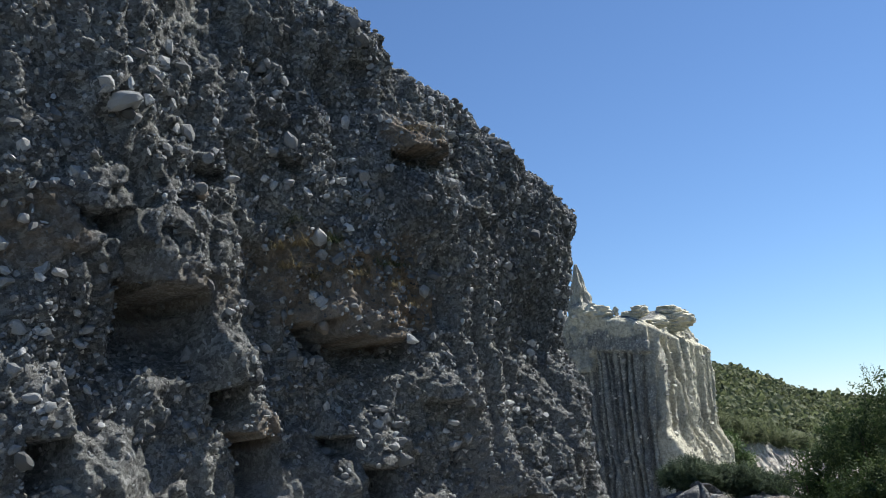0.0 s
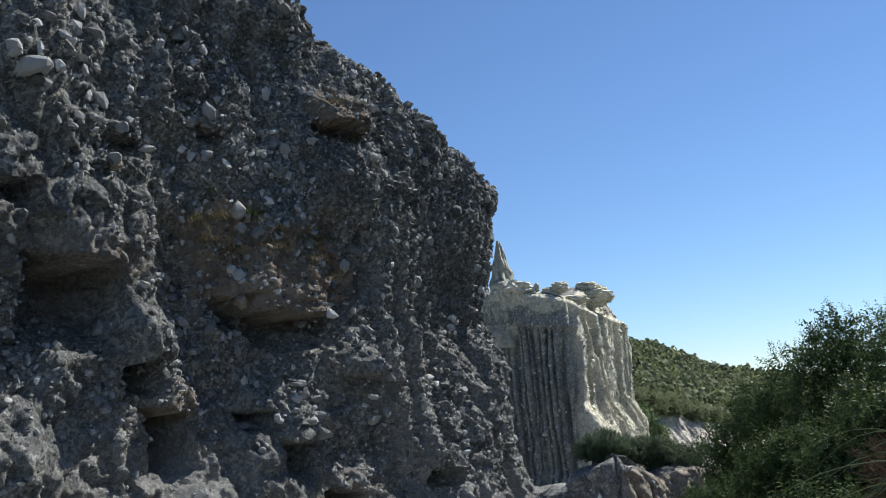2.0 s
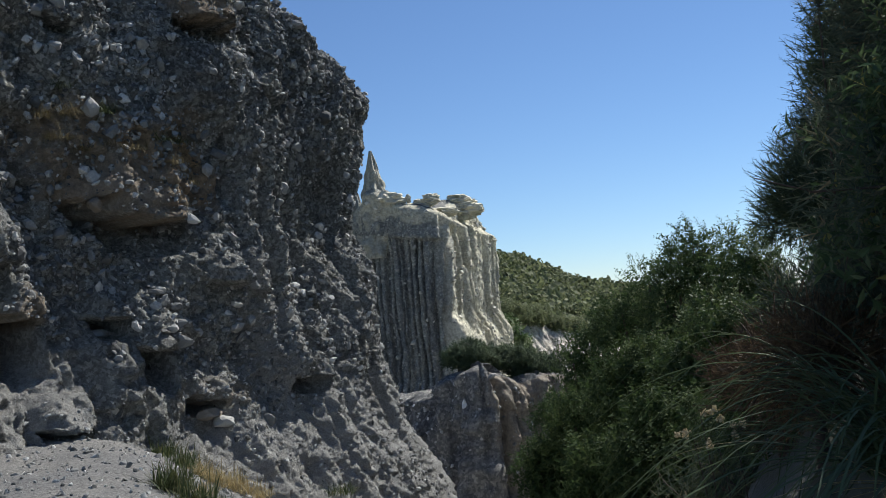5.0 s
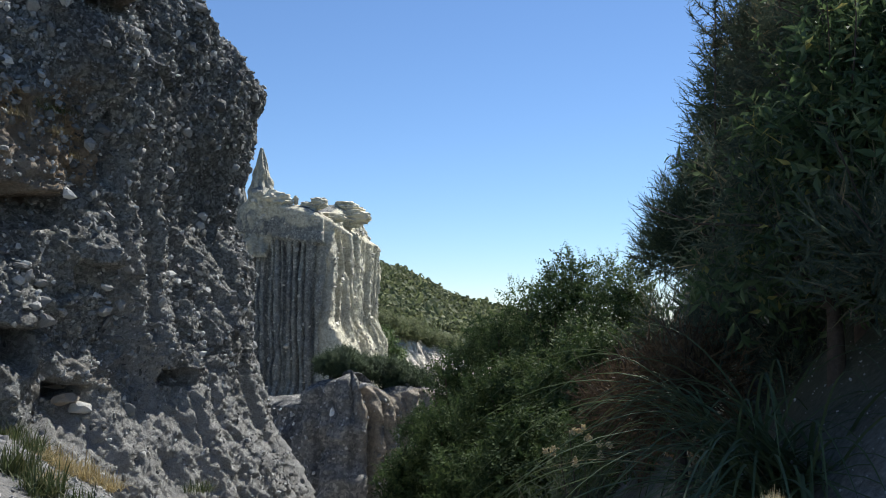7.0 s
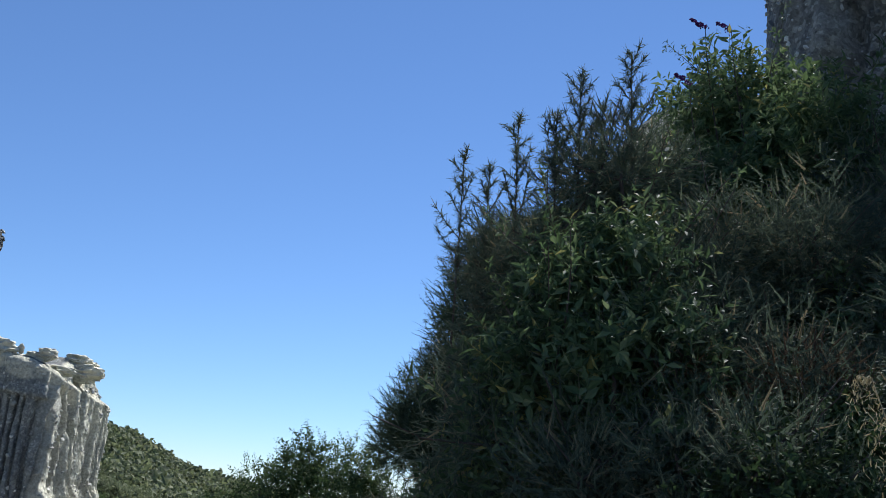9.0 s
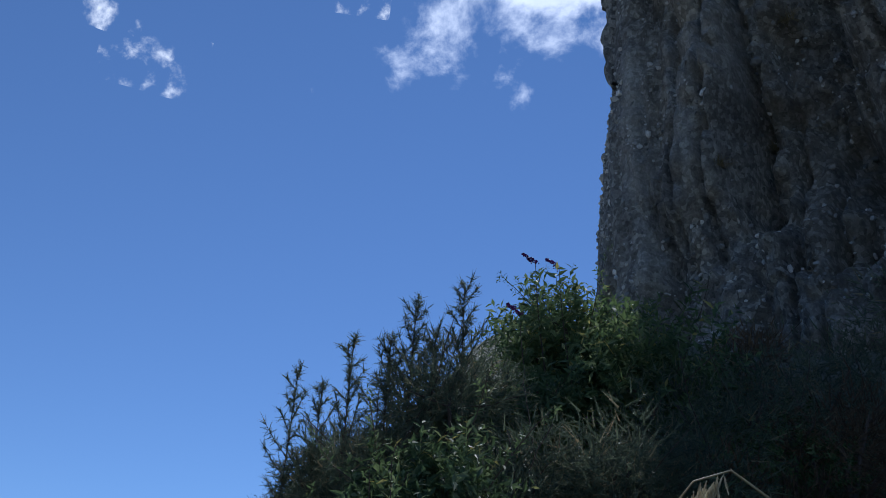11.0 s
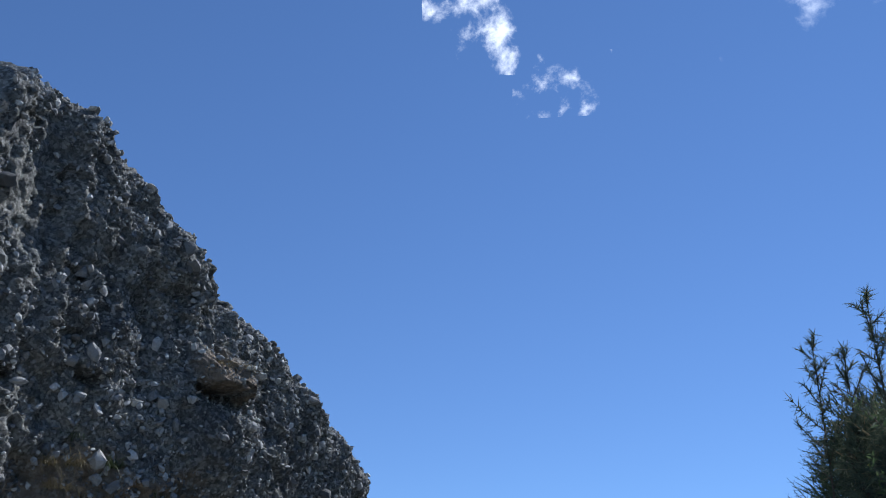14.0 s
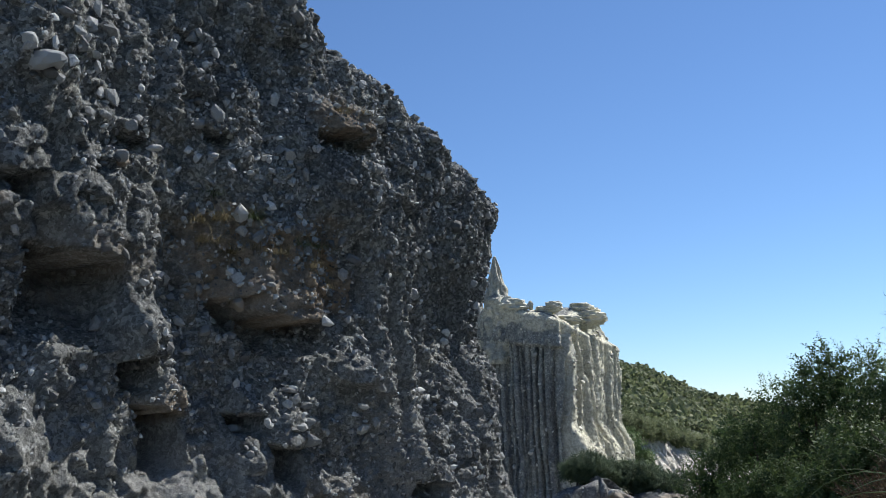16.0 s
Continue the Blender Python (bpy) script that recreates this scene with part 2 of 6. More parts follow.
def catmull(pts, step):
    """Even samples along a smooth curve through pts (x, y); step may vary: a function of the point."""
    p = np.array(pts, dtype=float)
    p = np.vstack([2 * p[0] - p[1], p, 2 * p[-1] - p[-2]])
    dense = []
    for i in range(1, len(p) - 2):
        t = np.linspace(0, 1, 60, endpoint=False)[:, None]
        a, b, c, d = p[i - 1], p[i], p[i + 1], p[i + 2]
        dense.append(0.5 * (2 * b + (c - a) * t + (2 * a - 5 * b + 4 * c - d) * t ** 2 + (3 * b - a - 3 * c + d) * t ** 3))
    dense = np.vstack(dense + [p[-2][None]])
    s = np.concatenate([[0], np.cumsum(np.hypot(*np.diff(dense, axis=0).T))])
    marks, cur = [], 0.0
    while cur < s[-1]:
        marks.append(cur)
        k = np.searchsorted(s, cur)
        cur += step(dense[min(k, len(dense) - 1)])
    marks.append(s[-1])
    marks = np.array(marks)
    return np.stack([np.interp(marks, s, dense[:, 0]), np.interp(marks, s, dense[:, 1])], 1), marks


def rock_wall(pts, step, rows, base, top, shape, thick, material, soil_sun=None, round_top=0.8, dust=None):
    """A free-standing mass of rock: its front follows pts, displaced by shape(s, z, az); then a rounded top and a back.
    Returns the mesh and the front's points and normals."""
    xy, s = catmull(pts, step)
    n = len(xy)
    az = np.degrees(np.arctan2(xy[:, 0], xy[:, 1]))
    tan = np.gradient(xy, s, axis=0)
    tan /= np.linalg.norm(tan, axis=1)[:, None]
    nor = np.stack([tan[:, 1], -tan[:, 0]], 1)
    ztop = top(s, az, xy)
    v = np.linspace(0, 1, rows)
    S, V = np.meshgrid(s, v)
    A = np.broadcast_to(az, S.shape)
    Z = base + (ztop[None, :] - base) * V
    D = shape(S, Z, A)
    lean = round_top * np.clip((Z - (ztop[None, :] - round_top)) / round_top, 0, 1) ** 2
    off = D - lean
    P = np.stack([xy[None, :, 0] + nor[None, :, 0] * off, xy[None, :, 1] + nor[None, :, 1] * off, Z], 2)
    back = []
    last = P[-1]
    for k in range(1, 9):
        w = k / 8
        q = last.copy()
        q[:, :2] -= nor * thick * w
        q[:, :2] += (0.10 * min(thick, 4) * vnoise(s * 1.1, np.full(n, w * 4.0), None, 6))[:, None] * nor
        q[:, 2] += 0.15 * min(thick, 3.5) * math.sin(math.pi * w) + 0.12 * vnoise(s * 1.7, np.full(n, w * 5.0), None, 5) - 0.8 * thick * w * 0.2
        back.append(q)
    for k in range(1, 11):
        w = k / 10
        q = back[7].copy()
        q[:, 2] = back[7][:, 2] * (1 - w) + base * w
        q[:, :2] += 0.25 * vnoise(s * 0.8, q[:, 2] * 0.8, None, 9)[:, None] * nor
        back.append(q)
    P = np.concatenate([P, np.stack(back)], 0)
    R = P.shape[0]
    idx = np.arange(R * n).reshape(R, n)
    quads = np.stack([idx[:-1, :-1], idx[:-1, 1:], idx[1:, 1:], idx[1:, :-1]], -1).reshape(-1, 4)
    me = mesh_arrays("face", P.reshape(-1, 3), quads, material, True)
    a = me.attributes.new("soil_sun", "FLOAT", "POINT")
    m = np.zeros((R, n), dtype=np.float32)
    if soil_sun is not None:
        m[:rows] = soil_sun(S, Z, A)
    a.data.foreach_set("value", m.ravel())
    if dust is not None:
        m = np.zeros((R, n), dtype=np.float32)
        m[:rows] = dust(S, Z, A)
        me.attributes.new("dust", "FLOAT", "POINT").data.foreach_set("value", m.ravel())
    front = P[:rows]
    du, dv = np.gradient(front, axis=1), np.gradient(front, axis=0)
    N = np.cross(du, dv)
    N /= np.linalg.norm(N, axis=2)[:, :, None] + 1e-9
    return me, front, N, S, A


def ico():
    """The corners and faces of an icosahedron."""
    bm = bmesh.new()
    bmesh.ops.create_icosphere(bm, subdivisions=1, radius=1.0)
    v = np.array([q.co[:] for q in bm.verts])
    f = np.array([[q.index for q in p.verts] for p in bm.faces])
    bm.free()
    return v, f


def ico2():
    bm = bmesh.new()
    bmesh.ops.create_icosphere(bm, subdivisions=2, radius=1.0)
    v = np.array([q.co[:] for q in bm.verts])
    f = np.array([[q.index for q in p.verts] for p in bm.faces])
    bm.free()
    return v, f


ICO_V, ICO_F = ico()
BALL_V, BALL_F = ico2()


def rotations(n, rng):
    """n random turns as matrices."""
    q = rng.normal(size=(n, 4))
    q /= np.linalg.norm(q, axis=1)[:, None]
    w, x, y, z = q.T
    return np.stack([1 - 2 * (y * y + z * z), 2 * (x * y - z * w), 2 * (x * z + y * w),
                     2 * (x * y + z * w), 1 - 2 * (x * x + z * z), 2 * (y * z - x * w),
                     2 * (x * z - y * w), 2 * (y * z + x * w), 1 - 2 * (x * x + y * y)], 1).reshape(n, 3, 3)


def merge(template_v, template_f, mats, places):
    """Copies of a template, turned and scaled by mats and moved to places, as one pair of arrays."""
    n, k = len(places), len(template_v)
    v = np.einsum("nij,kj->nki", mats, template_v) + places[:, None, :]
    f = template_f[None] + (np.arange(n) * k)[:, None, None]
    return v.reshape(-1, 3), f.reshape(-1, template_f.shape[1])


def stones_mesh(name, places, sizes, rng, material):
    n = len(places)
    mats = rotations(n, rng)
    squash = np.stack([rng.uniform(0.8, 1.3, n), rng.uniform(0.65, 1.0, n), rng.uniform(0.35, 0.75, n)], 1) * sizes[:, None]
    v = ICO_V[None] * (1 + rng.uniform(-0.36, 0.36, (n, len(ICO_V), 1)))
    v = np.einsum("nij,nkj->nki", mats, v * squash[:, None, :]) + places[:, None, :]
    f = ICO_F[None] + (np.arange(n) * len(ICO_V))[:, None, None]
    return mesh_arrays(name, v.reshape(-1, 3), f.reshape(-1, 3), material, False)


def boulder_mesh(name, rng, material, squash=(1, 0.8, 0.65), rough=0.16, cuts=8, smooth=False):
    """One rounded, chipped stone of unit size."""
    v = BALL_V.copy()
    o = rng.uniform(-50, 50, 3)
    d = vnoise(v[:, 0] * 1.3 + o[0], v[:, 1] * 1.3 + o[1], v[:, 2] * 1.3 + o[2], 3)
    d2 = vnoise(v[:, 0] * 3.1 + o[0], v[:, 1] * 3.1 + o[1], v[:, 2] * 3.1 + o[2], 4)
    v = v * (1 + rough * 1.4 * d + rough * 0.6 * d2)[:, None] * np.array(squash)
    for k in range(cuts):
        q = rng.normal(size=3)
        q /= np.linalg.norm(q)
        over = v @ q - rng.uniform(0.42, 0.68)
        v -= np.outer(np.clip(over, 0, None) * 0.8, q)
    return mesh_arrays(name, v, BALL_F, material, smooth)


# ---- the ground ----
HILL_AZ = [-40, 0, 8, 12, 14.8, 16.9, 19.7, 22.2, 25, 32, 60]
HILL_EL = [5.7, 5.7, 4.7, 3.95, 3.27, 2.77, 1.35, 0.4, 0.05, -0.4, -0.6]


def ground_height(x, y):
    r = np.hypot(x, y)
    az = np.degrees(np.arctan2(x, y))
    gully = sstep(-9, 8, az) * (1 - sstep(24, 36, az))
    z = -gully * np.clip(0.30 * (r - 6.5), 0, 13)
    left = 1 - sstep(2, 9, az)
    z = z + left * sstep(7, 13, r) * 0.25 - left * sstep(25, 60, r) * 4
    bank = sstep(27, 50, az) * (1 - sstep(120, 160, az))
    z = z + bank * np.clip(0.60 * (r - 2.4), 0, 11.5) * (1 - sstep(60, 200, r))
    far = sstep(110, 240, r)
    z = z * (1 - far) + far * -22
    crest = 1.6 + 450 * np.tan(np.radians(np.interp(az, HILL_AZ, HILL_EL)))
    hill = sstep(190, 450, r) * (1 - sstep(520, 1100, r)) * (1 - sstep(60, 100, np.abs(az)))
    z = z + hill * (crest + 22)
    z = z + hill * 4.5 * fbm(x / 60, y / 60, 3, 40)
    lump = 0.10 * fbm(x * 0.8, y * 0.8, 4, 7) * np.clip(r / 4, 0, 1) + 0.35 * fbm(x * 0.12, y * 0.12, 3, 8) * sstep(8, 30, r)
    return z + lump * (1 - far)


def ground_at(x, y):
    return float(ground_height(np.array([float(x)]), np.array([float(y)]))[0])


def gravel_ground_material():
    m, nt, b = mat_base("grey_gravel_ground")
    co = nt.nodes.new("ShaderNodeTexCoord").outputs["Object"]
    g = noise_tex(nt, co, 28, 5, 0.75)
    w = noise_tex(nt, co, 0.5, 5)
    col = ramp(nt, g, [(0.3, (0.09, 0.091, 0.092)), (0.55, (0.24, 0.24, 0.237)), (0.75, (0.42, 0.415, 0.395))])
    col = mix(nt, col, ramp(nt, w, [(0.35, (0.75, 0.76, 0.78)), (0.65, (1.3, 1.25, 1.15))]), 0.9, "MULTIPLY")
    far = nt.nodes.new("ShaderNodeAttribute")
    far.attribute_name = "cover"
    col = mix(nt, col, ramp(nt, noise_tex(nt, co, 0.2, 5), [(0.35, (0.035, 0.05, 0.02)), (0.65, (0.08, 0.085, 0.035))]), far.outputs["Fac"])
    nt.links.new(col, b.inputs["Base Color"])
    b.inputs["Roughness"].default_value = 0.95
    bump(nt, b, [(g, 0.8)], 0.03)
    return m


def build_ground():
    rad = np.concatenate([np.linspace(0.0, 30, 150), np.geomspace(30.5, 4500, 130)])
    ang = np.radians(np.concatenate([np.linspace(-180, -30, 60, endpoint=False), np.linspace(-30, 100, 330, endpoint=False), np.linspace(100, 180, 33)]))
    Rr, Aa = np.meshgrid(rad, ang, indexing="ij")
    X, Y = Rr * np.sin(Aa), Rr * np.cos(Aa)
    Z = ground_height(X, Y)
    n, k = X.shape
    idx = np.arange(n * k).reshape(n, k)
    quads = np.stack([idx[:-1, :-1], idx[1:, :-1], idx[1:, 1:], idx[:-1, 1:]], -1).reshape(-1, 4)
    me = mesh_arrays("ground", np.stack([X, Y, Z], -1).reshape(-1, 3), quads, gravel_ground_material(), True)
    a = me.attributes.new("cover", "FLOAT", "POINT")
    azd = np.degrees(Aa)
    cover = np.maximum(sstep(70, 130, Rr), sstep(24, 34, azd) * (1 - sstep(130, 160, azd)) * sstep(3.5, 5.5, Rr) * 0.75)
    a.data.foreach_set("value", cover.astype(np.float32).ravel())
    tagged(new("ground", me), "grey gravel ground with scrubby valley floor", "ground", kind="structure")


build_ground()

# ---- the near cliff ----
NEAR_AZ = [-80, -60, -45, -30, -20, -10, 0, 5, 7.3, 8.05]
NEAR_D = [11, 9.8, 9.6, 10.5, 11.8, 13.5, 15.8, 17.6, 19.0, 20.2]
NEAR_PTS = [polar(a, d)[:2] for a, d in zip(NEAR_AZ, NEAR_D)] + [polar(7.9, 21.6)[:2], polar(6.3, 24)[:2], polar(2, 27)[:2], polar(-6, 30)[:2]]
NEAR_TOP_AZ = [-80, -45, -30, -25, -22.6, -21.3, -20.2, -18.6, -17, -14, -11.5, -8.8, -6.9, -5.7, -4.5, -2.6, 0, 3, 5, 6.4, 7.4, 8.05]
NEAR_TOP_EL = [36, 36, 34, 32.5, 30.6, 29.4, 31.2, 33.8, 34.7, 34.2, 32.9, 31.0, 29.5, 28.0, 27.4, 25.4, 23.2, 20.5, 18.4, 17.0, 15.7, 14.4]


def near_top(s, az, xy):
    el = np.interp(az, NEAR_TOP_AZ, NEAR_TOP_EL)
    d = np.hypot(xy[:, 0], xy[:, 1])
    z = EYE_Z + d * np.tan(np.radians(el))
    k = int(np.argmax(az))
    z[k:] = z[k] - 0.25 * (s[k:] - s[k])
    return z + 0.10 * fbm(s * 1.6, s * 0 + 3.3, 3, 21) + 0.05 * vnoise(s * 7, s * 0, None, 22)


# ledges: azimuth, lip height, half width, reach up, how far it stands out, depth of the hollow below, hollow's height
LEDGES = [
    (-1.9, 6.55, 0.72, 0.55, 0.42, 0.22, 0.35),
    (-4.8, 3.30, 1.00, 1.10, 0.42, 0.45, 0.55),
    (-8.0, 3.55, 0.34, 0.45, 0.18, 0.50, 0.50),
    (-17.7, 3.85, 0.75, 0.90, 0.42, 0.75, 1.15),
    (-13.9, 2.60, 0.40, 1.25, 0.55, 0.35, 0.45),
    (-12.2, 1.95, 0.42, 0.50, 0.48, 0.60, 0.80),
    (-7.2, 1.85, 0.28, 0.45, 0.22, 0.55, 0.35),
    (-5.2, 1.35, 0.36, 0.55, 0.34, 0.55, 0.55),
    (-24.3, 2.05, 0.30, 0.40, 0.15, 0.55, 0.60),
    (-1.0, 2.30, 0.40, 0.50, 0.22, 0.25, 0.50),
    (3.4, 0.65, 0.45, 0.30, 0.15, 0.40, 0.30),
    (-2.2, 0.55, 0.50, 0.40, 0.35, 0.30, 0.25),
    (-10.5, 0.45, 0.50, 0.35, 0.30, 0.30, 0.25),
    (-21.5, 4.7, 0.45, 0.5, 0.15, 0.22, 0.3),
    (-9.2, 6.1, 0.35, 0.3, 0.10, 0.2, 0.25),
    (-14.5, 5.6, 0.35, 0.35, 0.12, 0.2, 0.22),
]
# upright grooves: azimuth, middle height, half width, half height, depth
GROOVES = [(-0.35, 4.3, 0.13, 0.75, 0.45), (4.2, 3.1, 0.2, 0.9, 0.6), (1.9, 3.6, 0.10, 1.1, 0.25), (2.9, 4.5, 0.10, 0.9, 0.22),
           (5.6, 3.6, 0.12, 0.9, 0.28), (-19.6, 3.9, 0.16, 0.5, 0.35), (-13.0, 8.6, 0.12, 0.9, 0.15), (-6.2, 7.4, 0.10, 0.8, 0.14)]
PROFILE_Z = [-4.5, -1.7, 0.5, 2.1, 3.4, 4.2, 5.0, 6.3, 7.5, 12]
PROFILE_D = [1.2, 0.5, 0.05, -0.25, -0.8, -0.68, -0.38, -0.05, 0.0, 0.0]
_axy, _as = catmull(NEAR_PTS, lambda p: 0.05)
_aaz = np.degrees(np.arctan2(_axy[:, 0], _axy[:, 1]))
_tipk = int(np.argmax(_aaz))
TIP_S = float(_as[_tipk])


def near_s(az):
    return float(np.interp(az, _aaz[:_tipk], _as[:_tipk]))


def near_shape(S, Z, A):
    d = 0.30 * fbm(S * 0.35, Z * 0.35, 3, 1)
    d -= 0.12 * (np.abs(fbm(S * 1.3, Z * 0.45, 2, 2)) - 0.3)
    d += 0.045 * fbm(S * 2.8, Z * 2.0, 3, 3)
    solid = sstep(-0.3, 0.9, Z - 0.4 * fbm(S * 0.6, Z * 0.3, 2, 35))
    d += 0.05 * fbm(S * 8, Z * 8, 3, 4)
    wx, wz = S + 0.12 * vnoise(S * 3, Z * 3, None, 15), Z + 0.12 * vnoise(S * 3, Z * 3, None, 16)
    f, c = worley(wx * 2.3, wz * 2.9, 1)
    d += 0.13 * (c - 0.5) * sstep(-0.2, 0.35, vnoise(S * 0.5, Z * 0.5, None, 17)) * solid + 0.03 * (c - 0.5) * solid
    f, c = worley(wx * 6.5, wz * 7.5, 2)
    d += (0.05 * np.clip(0.62 - f, 0, 1) * (c > 0.35) + 0.02 * (c - 0.5)) * (0.05 + 0.95 * solid)
    d -= 0.09 * (1 - solid) * np.exp(-(np.sin(S * 2.9 + 2.2 * vnoise(S * 0.8, Z * 0.6, None, 36)) / 0.3) ** 2) * sstep(-0.3, 0.3, vnoise(S * 0.6, Z * 0.5, None, 37))
    d += 0.02 * (1 - solid) * fbm(S * 16, Z * 16, 2, 38)
    d += 0.09 * fbm(S * 2.3, Z * 0.35, 2, 5)
    near_tip = sstep(TIP_S - 6.5, TIP_S - 1.0, S)
    d += np.interp(Z, PROFILE_Z, PROFILE_D) * (0.25 + 0.75 * near_tip)
    warp = S + 0.16 * vnoise(S * 0.7, Z * 0.5, None, 6)
    flute = np.abs(np.sin(warp * 3.9)) ** 0.7 - 0.6
    d += 0.24 * flute * sstep(TIP_S - 6.2, TIP_S - 4.5, S) * sstep(0.2, 1.6, Z) * (1 - sstep(4.2, 6.2, Z))
    d += 0.07 * flute * sstep(6, 7.5, Z)
    rough_low = (1 - sstep(2.2, 4.5, Z)) * sstep(-0.3, 0.9, Z) * (1 - sstep(TIP_S - 5, TIP_S - 3.5, S))
    d += rough_low * (0.20 * fbm(S * 0.8, Z * 0.8, 2, 12) + 0.09 * np.round(2.2 * fbm(S * 1.6, Z * 1.3, 2, 13)) / 2.2)
    ragged = 0.14 * fbm(S * 2.2, Z * 1.6, 3, 14)
    for az, z0, w, up, out, deep, low in LEDGES:
        u = (S - near_s(az)) / w
        across = np.clip(1 - np.abs(u + ragged) ** 3, 0, 1)
        dz = Z - (z0 + 0.5 * ragged + 0.12 * u * u * w)
        d += np.where(dz >= 0, out * np.exp(-(np.clip(dz, 0, None) / up) ** 2), 0) * across
        d -= np.where(dz < 0, 1.45 * deep * np.clip(1 + dz / low, 0, 1) ** 0.6, 0) * np.clip(1 - np.abs(u * 1.1 + ragged) ** 4, 0, 1)
    for az, z0, w, h, deep in GROOVES:
        u, q = (S - near_s(az) - 0.3 * ragged) / w, (Z - z0) / h
        d -= deep * np.exp(-u * u) * np.clip(1 - q * q, 0, 1)
    d += 1.3 * (1 - sstep(-2.6, 0.7, Z)) * (1 - 0.5 * near_tip)
    return d


def near_soil(S, Z, A):
    rag = 0.35 * fbm(S * 1.8, Z * 1.8, 4, 31)
    m = np.zeros_like(S)
    for az, z0, w, h, k in ((-4.9, 4.1, 1.6, 0.85, 1.0), (-8.2, 4.5, 1.1, 0.6, 0.8), (-1.9, 6.95, 0.75, 0.45, 0.75), (-12.2, 2.05, 0.45, 0.3, 0.7),
                            (-17, 3.8, 1.0, 0.5, 0.3), (-26, 4.4, 0.8, 0.5, 0.5), (-24, 7.5, 0.5, 0.5, 0.4), (-2, 0.6, 0.9, 0.3, 0.3)):
        q = ((S - near_s(az)) / w) ** 2 + ((Z - z0) / h) ** 2
        m = np.maximum(m, k * np.clip(1.35 - q + rag * 2, 0, 1))
    return np.clip(m, 0, 1)


def near_dust(S, Z, A):
    return np.clip((1 - sstep(-0.6, 0.9, Z - 0.5 * fbm(S * 0.7, Z * 0.7, 3, 33))) + 0.5 * sstep(0.1, 0.7, fbm(S * 0.6, Z * 0.45, 3, 34)) * (1 - sstep(3.0, 4.8, Z)) + 0.22 * (1 - sstep(1.2, 4.2, Z)), 0, 1)


def near_step(p):
    a = math.degrees(math.atan2(p[0], p[1]))
    return 0.036 if a > -29 and np.hypot(p[0], p[1]) < 22 else 0.16


near_mesh, NP_, NN_, NS_, NA_ = rock_wall(NEAR_PTS, near_step, 440, -4.6, near_top, near_shape, 3.5, GREY_ROCK, near_soil, 0.5, near_dust)
near_cliff = thing("rock_cliff", (0, 0, 0), "dark grey conglomerate cliff studded with stones, overhanging ledges", "cliff")
part("rock_face", near_mesh, near_cliff)


def near_point(az, z):
    """The place and outward normal on the near cliff's face at an azimuth and height."""
    j = int(np.argmin(np.abs(NS_[0] - near_s(az))))
    i = int(np.argmin(np.abs(NP_[:, j, 2] - z)))
    return NP_[i, j], NN_[i, j]


rng = np.random.default_rng(4)


def scatter(front, normals, count, keep, rng):
    i = rng.integers(2, front.shape[0] - 2, count)
    j = rng.integers(2, front.shape[1] - 2, count)
    ok = keep(front[i, j], rng)
    return front[i, j][ok], normals[i, j][ok]


def near_keep(p, rng):
    a = np.degrees(np.arctan2(p[:, 0], p[:, 1]))
    dens = 0.6 + 0.5 * fbm(p[:, 0] * 0.9 + p[:, 1] * 0.5, p[:, 2] * 0.9, 3, 51)
    dens = dens * (0.75 + 0.25 * sstep(-0.2, 1.2, p[:, 2]))
    return (a > -29) & (p[:, 2] > -3.5) & (rng.uniform(0, 1, len(p)) < dens)


sp, sn = scatter(NP_, NN_, 62000, near_keep, rng)
size = np.clip(rng.lognormal(math.log(0.0235), 0.58, len(sp)), 0.011, 0.12) * (0.5 + 0.5 * sstep(-0.2, 1.2, sp[:, 2]))
grit = part("stone_grit", stones_mesh("stone_grit", sp + sn * size[:, None] * 0.3, size, rng, STONES), near_cliff)
grit["kind"] = "stuff"
bm_kinds = [boulder_mesh("stone", rng, STONES, (1, rng.uniform(0.7, 0.95), rng.uniform(0.5, 0.75))) for k in range(7)]
sp, sn = scatter(NP_, NN_, 900, near_keep, rng)
for k in range(min(280, len(sp))):
    r = float(np.clip(rng.lognormal(math.log(0.06), 0.38), 0.035, 0.15))
    ob = part("stone", bm_kinds[k % 7], near_cliff)
    ob.location = sp[k] + sn[k] * r * 0.45
    ob.rotation_euler = (rng.uniform(-0.5, 0.5), rng.uniform(-0.5, 0.5), rng.uniform(0, 6.28))
    ob.scale = (r, r, r)


def set_stone(name, az, z, r, material, label, squash=(1, 0.8, 0.7), out=0.3):
    p, q = near_point(az, z)
    ob = part(name, boulder_mesh(name, rng, material, squash, 0.2, 7, False), near_cliff, label)
    ob.location = Vector(p) + Vector(q) * r * out
    ob.rotation_euler = (rng.uniform(-0.25, 0.25), rng.uniform(-0.25, 0.25), rng.uniform(-0.4, 0.4))
    ob.scale = (r, r, r)


def face_height(az, el):
    """The height at which a line of sight at an azimuth and elevation meets the near cliff."""
    j = int(np.argmin(np.abs(NS_[0] - near_s(az))))
    col = NP_[:, j]
    return float(col[int(np.argmin(np.abs(np.degrees(np.arctan2(col[:, 2] - EYE_Z, np.hypot(col[:, 0], col[:, 1]))) - el))), 2])


